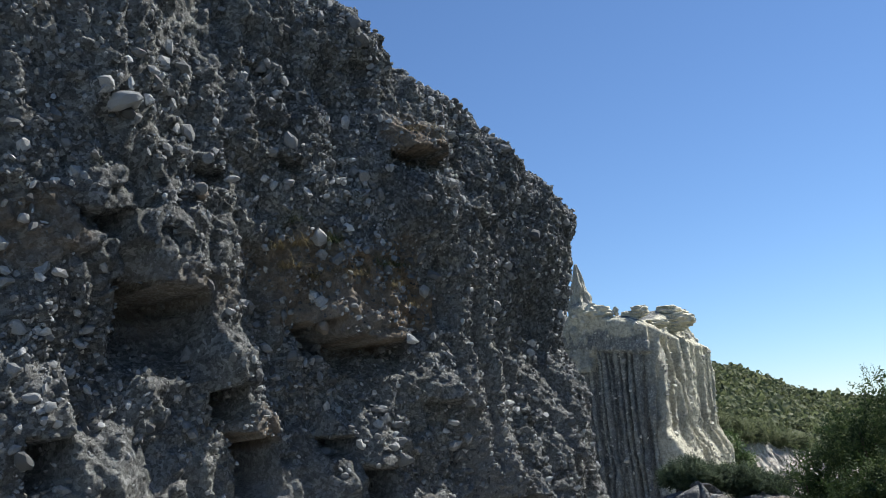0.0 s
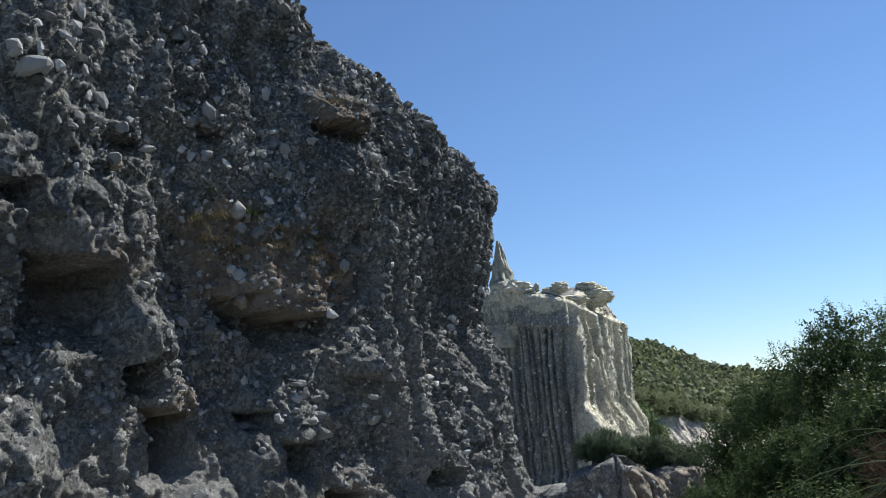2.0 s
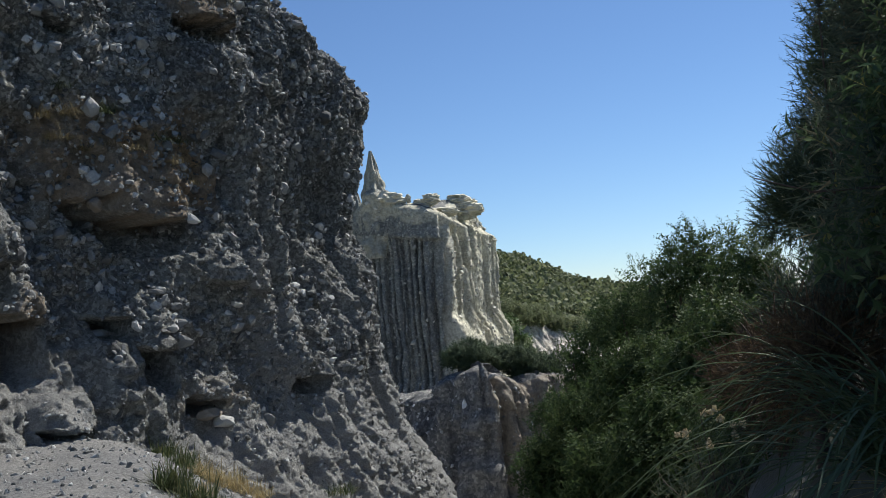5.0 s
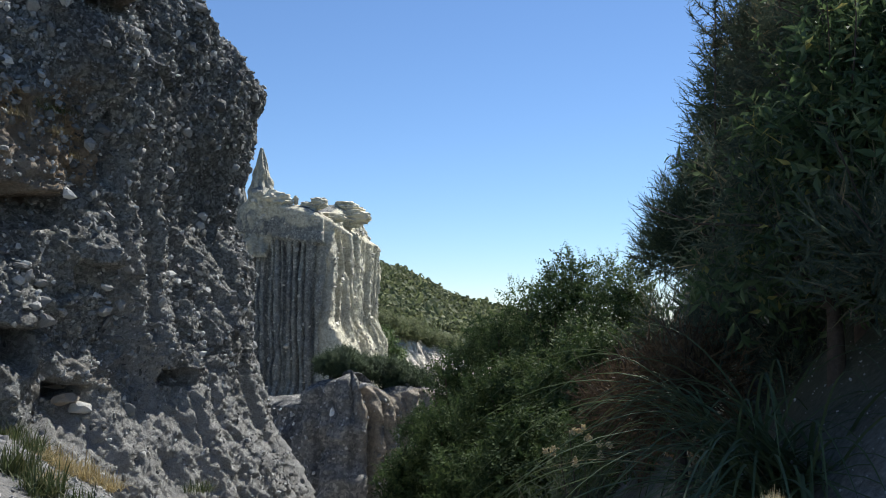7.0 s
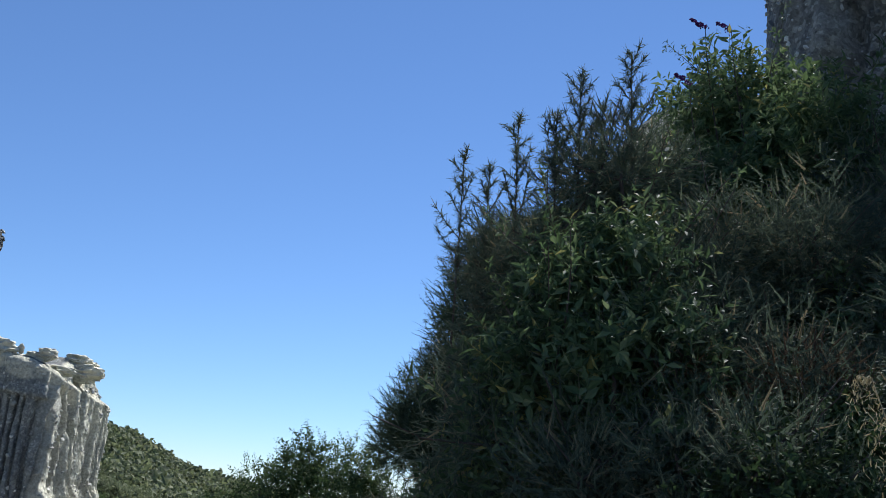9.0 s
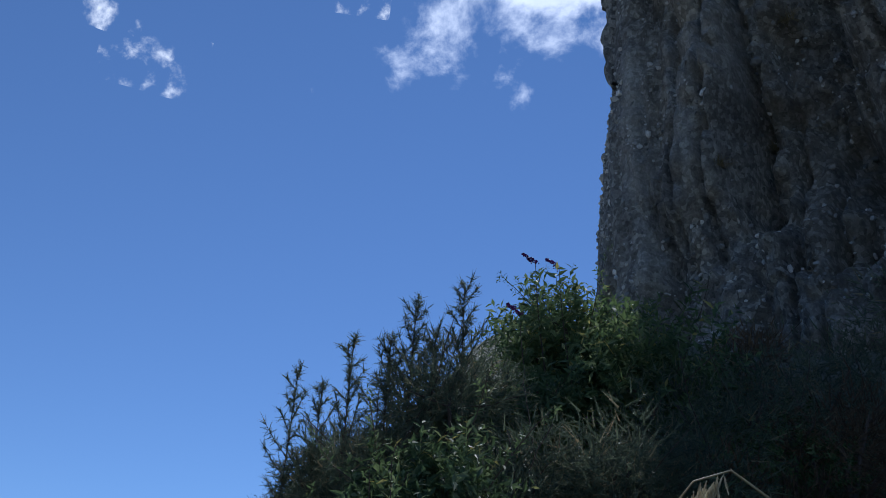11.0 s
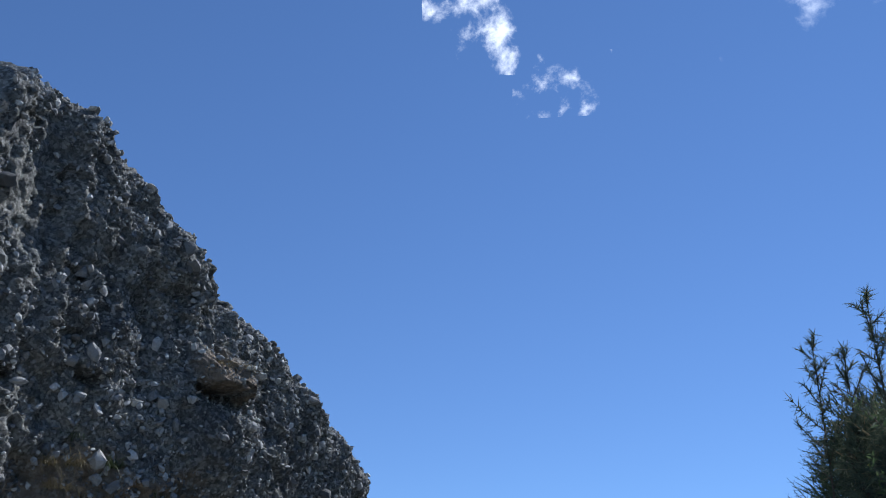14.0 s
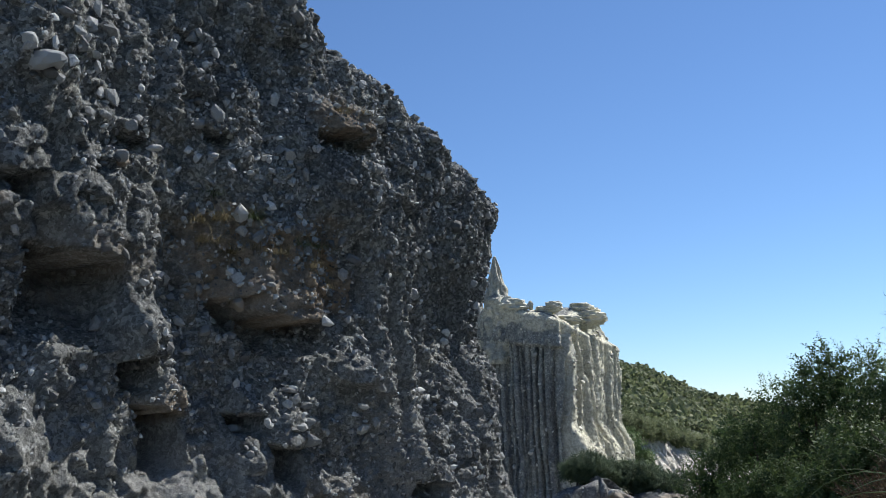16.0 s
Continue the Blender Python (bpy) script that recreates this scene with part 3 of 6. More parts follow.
BOULDERS = [
    (-7.86, 13.1, 0.17, WHITE_STONE, "pale round boulder lodged in the cliff", (1, 0.9, 0.85), 0.5),
    (1.08, 18.8, 0.16, STONES, "flat grey stone jutting out", (1.15, 0.9, 0.5), 0.7),
    (-21.1, 21.7, 0.21, STONES, "large rounded grey boulder", (1.25, 0.9, 0.6), 0.3),
    (-20.2, 21.6, 0.12, STONES, "", (1.0, 0.9, 0.7), 0.4),
    (-8.2, 7.95, 0.13, TAN_STONE, "reddish tan stone in a hollow", (0.7, 0.8, 1.1), 0.7),
    (-7.35, 8.0, 0.12, TAN_STONE, "tan rounded stone in a hollow", (0.9, 0.8, 0.9), 0.8),
    (-13.3, 17.0, 0.11, WHITE_STONE, "pale flat stone", (1.2, 0.8, 0.5), 0.4),
    (-9.5, 16.9, 0.12, STONES, "", (1.1, 0.8, 0.6), 0.5),
    (-9.75, 19.0, 0.15, STONES, "", (0.8, 0.8, 1.0), 0.6),
    (-10.3, 18.6, 0.12, STONES, "", (1.0, 0.8, 0.8), 0.6),
    (-17.2, 11.9, 0.07, WHITE_STONE, "", (1.0, 0.8, 0.7), 0.6),
    (-22.7, 6.05, 0.09, WHITE_STONE, "", (1.0, 0.8, 0.7), 0.6),
    (-21.8, 8.4, 0.09, STONES, "", (1.2, 0.8, 0.6), 0.6),
    (-25.3, 4.6, 0.10, WHITE_STONE, "", (1.0, 0.8, 0.6), 0.6),
    (-25.0, 4.0, 0.09, WHITE_STONE, "", (1.0, 0.8, 0.7), 0.6),
    (-25.3, 14.7, 0.09, WHITE_STONE, "", (1.1, 0.8, 0.6), 0.5),
    (-15.4, 16.2, 0.17, TAN_STONE, "", (1.0, 0.8, 0.8), 0.5),
    (-16.0, 16.6, 0.11, STONES, "", (1.0, 0.8, 0.8), 0.5),
    (-2.5, 7.4, 0.08, WHITE_STONE, "", (1.3, 0.8, 0.4), 0.6),
    (5.97, 12.6, 0.17, STONES, "", (1.0, 0.8, 0.9), 0.5),
    (7.9, 13.1, 0.15, STONES, "", (0.9, 0.8, 1.0), 0.6),
    (0.6, 2.5, 0.10, STONES, "", (1.0, 0.8, 0.8), 0.5),
    (-4.3, -0.6, 0.15, STONES, "", (1.0, 0.8, 0.8), 0.5),
    (-4.6, 0.3, 0.10, WHITE_STONE, "", (1.0, 0.8, 0.6), 0.5),
    (-5.0, 25.2, 0.17, STONES, "", (1.2, 0.9, 0.6), 0.4),
    (-5.4, 26.1, 0.15, STONES, "", (0.8, 0.9, 1.0), 0.3),
    (-2.6, 19.9, 0.08, STONES, "", (1.0, 0.8, 0.6), 0.5),
    (-11.2, 6.1, 0.09, STONES, "", (1.0, 0.8, 0.6), 0.5),
    (-17.9, 22.3, 0.08, STONES, "", (1.0, 0.8, 0.6), 0.5),
    (-17.75, 27.9, 0.17, STONES, "", (1.1, 0.9, 0.7), 0.4),
    (-1.9, -4.2, 0.26, TAN_STONE, "cracked tan block at the cliff foot", (1.3, 0.9, 0.35), 0.5),
    (-2.4, -5.0, 0.24, TAN_STONE, "", (1.2, 0.9, 0.4), 0.4),
    (-1.5, -5.4, 0.2, STONES, "", (1.1, 0.9, 0.5), 0.4),
]
for az, el, r, material, label, squash, out in BOULDERS:
    set_stone("boulder", az, face_height(az, el), r, material, label, squash, out)

# ---- the cliff above the bank ----
FAR_AZ = [56.0, 56.1, 57.7, 61, 66, 72, 80, 92, 105]
FAR_D = [24, 19.5, 18.2, 17.6, 17.0, 16.4, 15.8, 14.5, 14]
RIGHT_PTS = [polar(60, 36)[:2], polar(57.2, 29)[:2]] + [polar(a, d)[:2] for a, d in zip(FAR_AZ, FAR_D)]
RIGHT_TOP_AZ = [40, 54, 55.6, 56.3, 58.0, 58.9, 59.3, 60.0, 61.0, 63, 70, 80, 105]
RIGHT_TOP_EL = [44.5, 44.5, 45.0, 45.4, 46.4, 47.2, 48.0, 49.4, 51.8, 54, 56, 58, 58]


def right_top(s, az, xy):
    d = np.hypot(xy[:, 0], xy[:, 1])
    el = np.interp(az, RIGHT_TOP_AZ, RIGHT_TOP_EL)
    k = int(np.argmin(az))
    z = EYE_Z + d * np.tan(np.radians(el))
    z[:k] = z[k]
    return z + 0.25 * fbm(s * 0.9, s * 0, 3, 61)


_rxy, _rs = catmull(RIGHT_PTS, lambda p: 0.1)
_raz = np.degrees(np.arctan2(_rxy[:, 0], _rxy[:, 1]))
_rk = int(np.argmin(_raz))
EDGE_S = float(_rs[int(np.argmin(_raz))])


def right_shape(S, Z, A):
    d = 0.75 * fbm(S * 0.22, Z * 0.14, 3, 71)
    d += 0.5 * fbm(S * 0.8, Z * 0.35, 4, 72)
    d += 0.16 * fbm(S * 2.6, Z * 1.8, 4, 73)
    d += 0.03 * fbm(S * 9, Z * 9, 2, 78)
    warp = S + 0.35 * vnoise(S * 0.5, Z * 0.25, None, 74)
    d += 1.25 * (0.5 - np.exp(-(np.sin(warp * 1.5) / 0.4) ** 2)) * (0.45 + 0.55 * np.clip(vnoise(S * 0.3, Z * 0.2, None, 75), 0, 1))
    d += 0.55 * (0.5 - np.exp(-(np.sin(warp * 3.9) / 0.35) ** 2)) * np.clip(0.5 + vnoise(S * 0.4, Z * 0.3, None, 70), 0, 1)
    d += 0.26 * (worley(S * 1.1, Z * 0.8, 9)[1] - 0.5) + 0.10 * (worley(S * 3.2, Z * 2.6, 10)[1] - 0.5)
    # a caked, paler apron that stands proud, and a hollow beside it
    for az, z0, w, h, out in ((61.8, 14.8, 1.1, 2.6, 0.45), (65.0, 15.5, 0.9, 1.8, 0.5), (70.5, 14.0, 1.9, 4.5, -2.0), (66.8, 20.0, 0.8, 3.0, -0.8), (60.0, 18.5, 0.5, 2.6, -0.5), (63.3, 19.0, 0.5, 2.0, 0.4)):
        u, q = (S - float(np.interp(az, _raz[_rk:], _rs[_rk:]))) / w, (Z - z0) / h
        d += out * np.clip(1 - u * u - q * q + 0.3 * fbm(S, Z, 3, 76), 0, 1) ** 0.7
    d = np.where(d > 0, d * (0.1 + 0.9 * sstep(EDGE_S + 2.5, EDGE_S + 7, S)), d * (0.2 + 0.8 * sstep(EDGE_S + 0.3, EDGE_S + 1.8, S)))
    d += (0.05 - 0.055 * (Z - 12)) * (1 - sstep(EDGE_S + 1.0, EDGE_S + 4, S))
    d -= (0.12 * sstep(11, 14, Z) + 0.2 * np.clip(Z - 17.5, 0, 6)) * (1 - sstep(EDGE_S + 1.0, EDGE_S + 4, S))
    d += 0.3 * (1 - sstep(15, 18, Z)) * (1 - sstep(EDGE_S + 1.0, EDGE_S + 4, S))
    lip = sstep(19.9, 20.6, Z + 0.8 * np.sin(S * 0.9)) * (1 - sstep(20.6, 22.5, Z))
    d += 0.25 * lip * sstep(EDGE_S + 1.5, EDGE_S + 3, S)
    return d


def right_soil(S, Z, A):
    return np.clip(0.25 * fbm(S * 0.4, Z * 0.2, 3, 77), 0, 0.3)


def right_dust(S, Z, A):
    m = np.zeros_like(S)
    for az, z0, w, h in ((61.8, 14.6, 1.0, 2.6), (64.6, 15.8, 0.8, 1.5), (58.5, 14.0, 0.5, 3.5)):
        q = ((S - float(np.interp(az, _raz[_rk:], _rs[_rk:]))) / w) ** 2 + ((Z - z0) / h) ** 2
        m = np.maximum(m, np.clip(1.1 - q + 0.9 * fbm(S * 1.3, Z * 0.9, 4, 69), 0, 1))
    return 0.5 * m * (0.6 + 0.4 * (worley(S * 4, Z * 4, 3)[1] > 0.4))


right_mesh, RP, RN, RS, RA = rock_wall(RIGHT_PTS, lambda p: 0.065 if np.hypot(p[0], p[1]) < 26 and 53 < math.degrees(math.atan2(p[0], p[1])) < 84 else 0.3, 330, 5.0,
                                       right_top, right_shape, 5.0, CLIFF_ROCK, right_soil, 1.0, right_dust)
right_cliff = thing("rock_cliff", (0, 0, 0), "tall shaded grey-brown rock cliff with upright furrows above the scrub", "cliff")
part("rock_face", right_mesh, right_cliff)
sp, sn = scatter(RP, RN, 16000, lambda p, r: (p[:, 2] > 9) & (r.uniform(0, 1, len(p)) < 0.3 + 0.8 * fbm(p[:, 0] * 0.5, p[:, 2] * 0.4, 3, 79)), rng)
size = np.clip(rng.lognormal(math.log(0.034), 0.45, len(sp)), 0.015, 0.12)
grit = part("stone_grit", stones_mesh("stone_grit", sp + sn * size[:, None] * 0.2, size, rng, STONES), right_cliff)
grit["kind"] = "stuff"


def column(name, where, top_z, radii, rng, material, parent, turn=0.0, soil_sun=0.0, label=""):
    """A knobbly upright rock: radii from foot to top."""
    rows, seg = 64, 56
    z = np.linspace(where[2], top_z, rows)
    a = np.linspace(0, 2 * math.pi, seg, endpoint=False)
    rr = np.interp(np.linspace(0, 1, rows), np.linspace(0, 1, len(radii)), radii)
    A, Zc = np.meshgrid(a, z)
    o = rng.uniform(0, 40)
    k = 1.0 / max(rr.max(), 0.1)
    rad = rr[:, None] * (1 + 0.30 * vnoise(np.cos(A) * 1.5 + o, np.sin(A) * 1.5, Zc * k * 0.6, 3) + 0.22 * vnoise(np.cos(A) * 3 + o, np.sin(A) * 3, Zc * k * 2.2, 4) - 0.25 * np.exp(-(np.sin(A * 4 + o) / 0.4) ** 2))
    X = where[0] + rad * np.cos(A) + 0.06 * rr.max() * vnoise(Zc * k * 0.5 + o, Zc * 0, None, 8)
    Y = where[1] + rad * np.sin(A)
    v = np.stack([X, Y, Zc], -1).reshape(-1, 3)
    idx = np.arange(rows * seg).reshape(rows, seg)
    f = np.stack([idx[:-1], np.roll(idx[:-1], -1, 1), np.roll(idx[1:], -1, 1), idx[1:]], -1).reshape(-1, 4)
    v = np.vstack([v, [[where[0], where[1], top_z + 0.02]]])
    capf = np.stack([idx[-1], np.roll(idx[-1], -1), np.full(seg, len(v) - 1), np.full(seg, len(v) - 1)], -1)
    me = mesh_arrays(name, v, f, material, True)
    bm = bmesh.new()
    bm.from_mesh(me)
    bm.verts.ensure_lookup_table()
    for q in capf:
        bm.faces.new([bm.verts[int(i)] for i in q[:3]])
    bmesh.ops.delete(bm, geom=[w for w in bm.verts if not w.link_faces], context="VERTS")
    bm.to_mesh(me)
    bm.free()
    at = me.attributes.new("soil_sun", "FLOAT", "POINT")
    at.data.foreach_set("value", np.full(len(me.vertices), soil_sun, dtype=np.float32))
    return part(name, me, parent, label)


kx, ky, _ = polar(57.5, 18.9)
column("pinnacle", (kx, ky, 17.0), EYE_Z + 18.9 * math.tan(radians(48.7)), [0.3, 0.4, 0.45, 0.45, 0.5, 0.36, 0.30, 0.42, 0.38, 0.18], rng, CLIFF_ROCK, right_cliff, label="small knobbed rock finger")

# ---- the fluted tower of the valley ----
TOWER_PTS = [polar(3.5, 118)[:2], polar(5.6, 108)[:2], polar(7.2, 101)[:2], polar(9.2, 98.5)[:2], polar(11.2, 96.8)[:2], polar(11.85, 97)[:2], polar(12.3, 101)[:2], polar(13.5, 111)[:2], polar(14.6, 123)[:2], polar(15.0, 128)[:2], polar(14.8, 133)[:2], polar(13.5, 138)[:2]]
TOWER_TOP_AZ = [3, 7.05, 7.3, 7.55, 7.8, 7.95, 8.2, 8.6, 8.7, 9.3, 10.0, 11.0, 11.8, 12.6, 13.0, 13.4, 14.3, 14.6, 15.1]
TOWER_TOP_EL = [4.0, 4.0, 5.6, 6.6, 7.6, 7.8, 7.9, 7.8, 7.5, 7.2, 6.9, 6.7, 6.5, 6.4, 6.5, 6.9, 6.7, 5.9, 4.4]
_txy, _ts = catmull(TOWER_PTS, lambda p: 0.3)
_taz = np.degrees(np.arctan2(_txy[:, 0], _txy[:, 1]))
_tk = int(np.argmax(_taz))
CORNER_S = float(np.interp(11.8, _taz[:_tk], _ts[:_tk]))


def tower_top(s, az, xy):
    d = np.hypot(xy[:, 0], xy[:, 1])
    z = EYE_Z + d * np.tan(np.radians(np.interp(az, TOWER_TOP_AZ, TOWER_TOP_EL)))
    k = int(np.argmax(az))
    z[k:] = z[k]
    return z + 0.18 * fbm(s * 0.9, s * 0, 3, 81)


def tower_shape(S, Z, A):
    left = 1 - sstep(CORNER_S - 0.4, CORNER_S + 0.6, S)
    side = S - CORNER_S
    along = np.where(side > 0, side * 0.38, side)
    warp = along + 0.8 * vnoise(along * 0.5, Z * 0.05, None, 82) + 0.10 * vnoise(along * 1.5, Z * 0.5, None, 80)
    fl = 0.45 - np.exp(-(np.sin(warp * 1.75) / 0.30) ** 2)
    fl2 = 0.3 - np.exp(-(np.sin(warp * 4.1 + 1) / 0.35) ** 2)
    band = EYE_Z + 9.0 - 0.16 * (S - CORNER_S + 8)
    below = 1 - sstep(band - 0.2, band + 0.1, Z)
    below_r = 1 - sstep(11.2, 12.6, Z)
    foot = sstep(-2.2, 1.5, Z - 3.0 * vnoise(S * 0.5, S * 0, None, 86) * (1 - left))
    amp = left * below * 1.4 + (1 - left) * below_r * 2.2 * foot
    d = amp * fl * (0.75 + 0.5 * vnoise(S * 0.6, S * 0, None, 88)) + amp * 0.5 * fl2
    d += left * (1 - below) * 0.75 + left * below * -0.15
    d += 0.25 * fbm(S * 0.4, Z * 0.25, 3, 83) + 0.10 * fbm(S * 1.5, Z * 1.3, 3, 84)
    d += 0.06 * fbm(S * 4, Z * 4, 2, 85)
    d += (1 - left) * (1 - sstep(-2.5, 2.0, Z)) * 2.2 + left * (1 - sstep(-9, -4.5, Z)) * 1.4
    d += (1 - left) * 0.45 * sstep(10.8, 11.3, Z) * (1 - sstep(12.0, 12.8, Z)) * (1 - sstep(CORNER_S + 6, CORNER_S + 8, S))
    return d


def tower_cream_sun(S, Z, A):
    # The right face's cream paints in its sunlight; rim and foot are pale rock.
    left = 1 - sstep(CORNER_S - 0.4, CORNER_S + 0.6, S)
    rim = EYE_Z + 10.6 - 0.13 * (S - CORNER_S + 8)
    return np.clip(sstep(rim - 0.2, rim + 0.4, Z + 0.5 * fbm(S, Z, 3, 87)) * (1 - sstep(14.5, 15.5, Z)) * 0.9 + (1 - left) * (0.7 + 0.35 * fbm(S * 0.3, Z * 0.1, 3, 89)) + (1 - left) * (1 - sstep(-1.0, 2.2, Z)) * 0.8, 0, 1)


def tower_step(p):
    a = math.degrees(math.atan2(p[0], p[1]))
    return 0.075 if 7 < a < 15.3 and np.hypot(p[0], p[1]) < 131 else 0.5


tower_mesh, TP, TN, TS, TA = rock_wall(TOWER_PTS, tower_step, 300, -18.0, tower_top, tower_shape, 2.4, PALE_ROCK, tower_cream_sun, 0.6)
tower = thing("rock_tower", (0, 0, 0), "pale grey fluted rock tower, one face coloured cream as if sunlit", "rock formation")
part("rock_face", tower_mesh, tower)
sp, sn = scatter(TP, TN, 1500, lambda p, r: (p[:, 2] > -9) & (np.hypot(p[:, 0], p[:, 1]) < 131), rng)
size = np.clip(rng.lognormal(math.log(0.11), 0.45, len(sp)), 0.05, 0.4)
grit = part("stone_grit", stones_mesh("stone_grit", sp + sn * size[:, None] * 0.5, size, rng, PALE_STONES), tower)
grit["kind"] = "stuff"


PALE_CAP = stone_material("cream_cap_rock", [(0.0, (0.46, 0.43, 0.33)), (1.0, (0.56, 0.53, 0.42))], scale=0.08)


def ico_ball(level):
    bm = bmesh.new()
    bmesh.ops.create_icosphere(bm, subdivisions=level, radius=1.0)
    v = np.array([q.co[:] for q in bm.verts])
    f = np.array([[q.index for q in p.verts] for p in bm.faces])
    bm.free()
    return v, f


CAP_V, CAP_F = ico_ball(4)


def cap_mesh(rng, squash):
    """A weathered cap block: layered, undercut and chipped."""
    o = rng.uniform(-40, 40, 3)
    v = np.sign(CAP_V) * np.abs(CAP_V) ** 0.8
    d = sum(a * vnoise(v[:, 0] * k + o[0], v[:, 1] * k + o[1], v[:, 2] * k * 1.4 + o[2], 6) for a, k in ((0.32, 1.3), (0.2, 3.0), (0.12, 6.0)))
    layers = 0.03 * np.sin(v[:, 2] * 9 + 2 * vnoise(v[:, 0] * 2, v[:, 1] * 2, None, 8))
    under = -0.15 * sstep(0.1, 0.9, -v[:, 2])
    flat = np.stack([1 + d + layers + under, 1 + d + layers + under, 1 + 0.6 * d], 1)
    return mesh_arrays("cap_rock", v * flat * np.array(squash), CAP_F, PALE_CAP, False)


def tower_cap(az, d, el, r, squash):
    x, y, _ = polar(az, d)
    ob = part("cap_rock", cap_mesh(rng, squash), tower, "cream weathered cap rock")
    ob.location = (x, y, EYE_Z + d * math.tan(radians(el)) - 0.15 * r)
    ob.scale = (r, r, r)
    ob.rotation_euler = (0, 0, rng.uniform(-0.4, 0.4))


for row in ((11.2, 98.5, 6.95, 1.2, (1.0, 0.9, 0.5)), (11.75, 98.0, 7.15, 1.0, (1.0, 0.9, 0.6)), (10.5, 98.5, 6.7, 1.2, (1.1, 0.9, 0.5)), (10.38, 98.0, 7.25, 0.36, (0.7, 0.7, 1.3)),
            (13.35, 111, 7.05, 1.35, (1.0, 0.9, 0.42)), (13.95, 113, 6.75, 1.1, (1.0, 1.0, 0.5)), (13.7, 111, 6.35, 2.1, (0.95, 0.9, 0.5)), (9.3, 98.5, 7.3, 1.3, (1.1, 0.9, 0.6)), (8.9, 98.8, 7.3, 1.0, (1, 1, 0.9)), (12.5, 101, 6.35, 1.3, (1.2, 0.8, 0.4))):
    tower_cap(*row)

sx, sy, _ = polar(8.3, 100.4)
column("spire", (sx, sy, 8.0), EYE_Z + 100.6 * math.tan(radians(10.3)), [2.1, 2.05, 2.0, 1.9, 1.75, 1.6, 1.4, 1.1, 0.8, 0.5, 0.15], rng, PALE_ROCK, tower, soil_sun=0.55, label="pointed pale grey rock spire")
fx, fy, _ = polar(6.95, 112)
fin = thing("rock_pinnacle", (0, 0, 0), "sunlit cream rock fin behind the tower", "rock formation")
column("rock_face", (fx, fy, -6.0), EYE_Z + 112 * math.tan(radians(8.3)), [2.6, 2.4, 2.2, 2.0, 1.7, 1.2, 0.5], rng, PALE_ROCK, fin, soil_sun=0.3)

# ---- the spur in the gully ----
SPUR_PTS = [polar(6.5, 66)[:2], polar(9.4, 63)[:2], polar(11.4, 60)[:2], polar(13.6, 57)[:2], polar(15.8, 58)[:2], polar(18.6, 60)[:2], polar(22.0, 61)[:2], polar(27.0, 62)[:2]]
_sxy, _ss = catmull(SPUR_PTS, lambda p: 0.3)
_saz = np.degrees(np.arctan2(_sxy[:, 0], _sxy[:, 1]))


def spur_top(s, az, xy):
    d = np.hypot(xy[:, 0], xy[:, 1])
    return EYE_Z + d * np.tan(np.radians(np.interp(az, [6, 10.5, 11.3, 12.2, 13.3, 14.2, 15.5, 16.5, 18.5, 20, 27], [-5.2, -5.0, -4.5, -3.8, -3.5, -3.6, -4.4, -4.4, -4.2, -4.6, -5]))) + 0.3 * fbm(s * 0.7, s * 0, 3, 91)


def spur_shape(S, Z, A):
    warp = S + 0.5 * vnoise(S * 0.4, Z * 0.2, None, 92)
    d = 0.9 * (0.5 - np.exp(-(np.sin(warp * 1.2) / 0.4) ** 2)) + 0.4 * (0.5 - np.exp(-(np.sin(warp * 3.1) / 0.4) ** 2))
    d += 0.5 * fbm(S * 0.3, Z * 0.25, 3, 93) + 0.3 * fbm(S * 1.2, Z * 1.0, 3, 94) + 0.25 * (worley(S * 0.9, Z * 0.7, 12)[1] - 0.5) + 0.07 * fbm(S * 4, Z * 4, 2, 95)
    return d - 0.22 * (Z + 3)


def spur_soil(S, Z, A):
    return np.clip(sstep(14.0, 15.0, A + 0.5 * fbm(S * 0.6, Z * 0.6, 3, 96)) * 0.8, 0, 1)


SPUR_ROCK = rock_material("spur_conglomerate", (0.09, 0.093, 0.095), (0.19, 0.193, 0.195), (0.36, 0.355, 0.34), (0.42, 0.36, 0.28), 0.4, 0.7, 30)
spur_mesh, SPP, SPN, _, _ = rock_wall(SPUR_PTS, lambda p: 0.12, 150, -19.0, spur_top, spur_shape, 3.0, SPUR_ROCK, spur_soil, 0.4)
spur = thing("rock_spur", (0, 0, 0), "low furrowed grey and tan rock spur in the gully", "rock formation")
part("rock_face", spur_mesh, spur)
sp, sn = scatter(SPP, SPN, 1800, lambda p, r: p[:, 2] > -14, rng)
size = np.clip(rng.lognormal(math.log(0.08), 0.4, len(sp)), 0.04, 0.25)
grit = part("stone_grit", stones_mesh("stone_grit", sp + sn * size[:, None] * 0.3, size, rng, STONES), spur)
grit["kind"] = "stuff"

# ---- the pale scarp on the hill's foot ----
SCARP_PTS = [polar(14.0, 192)[:2], polar(15.2, 198)[:2], polar(16.6, 207)[:2], polar(18.2, 219)[:2], polar(19.8, 232)[:2], polar(22, 250)[:2]]


def scarp_top(s, az, xy):
    d = np.hypot(xy[:, 0], xy[:, 1])
    return EYE_Z + d * np.tan(np.radians(np.interp(az, [13, 16.2, 17, 18, 19.4, 22], [-0.3, -0.3, -0.5, -0.8, -1.4, -3]))) + 0.5 * fbm(s * 0.3, s * 0, 3, 101)


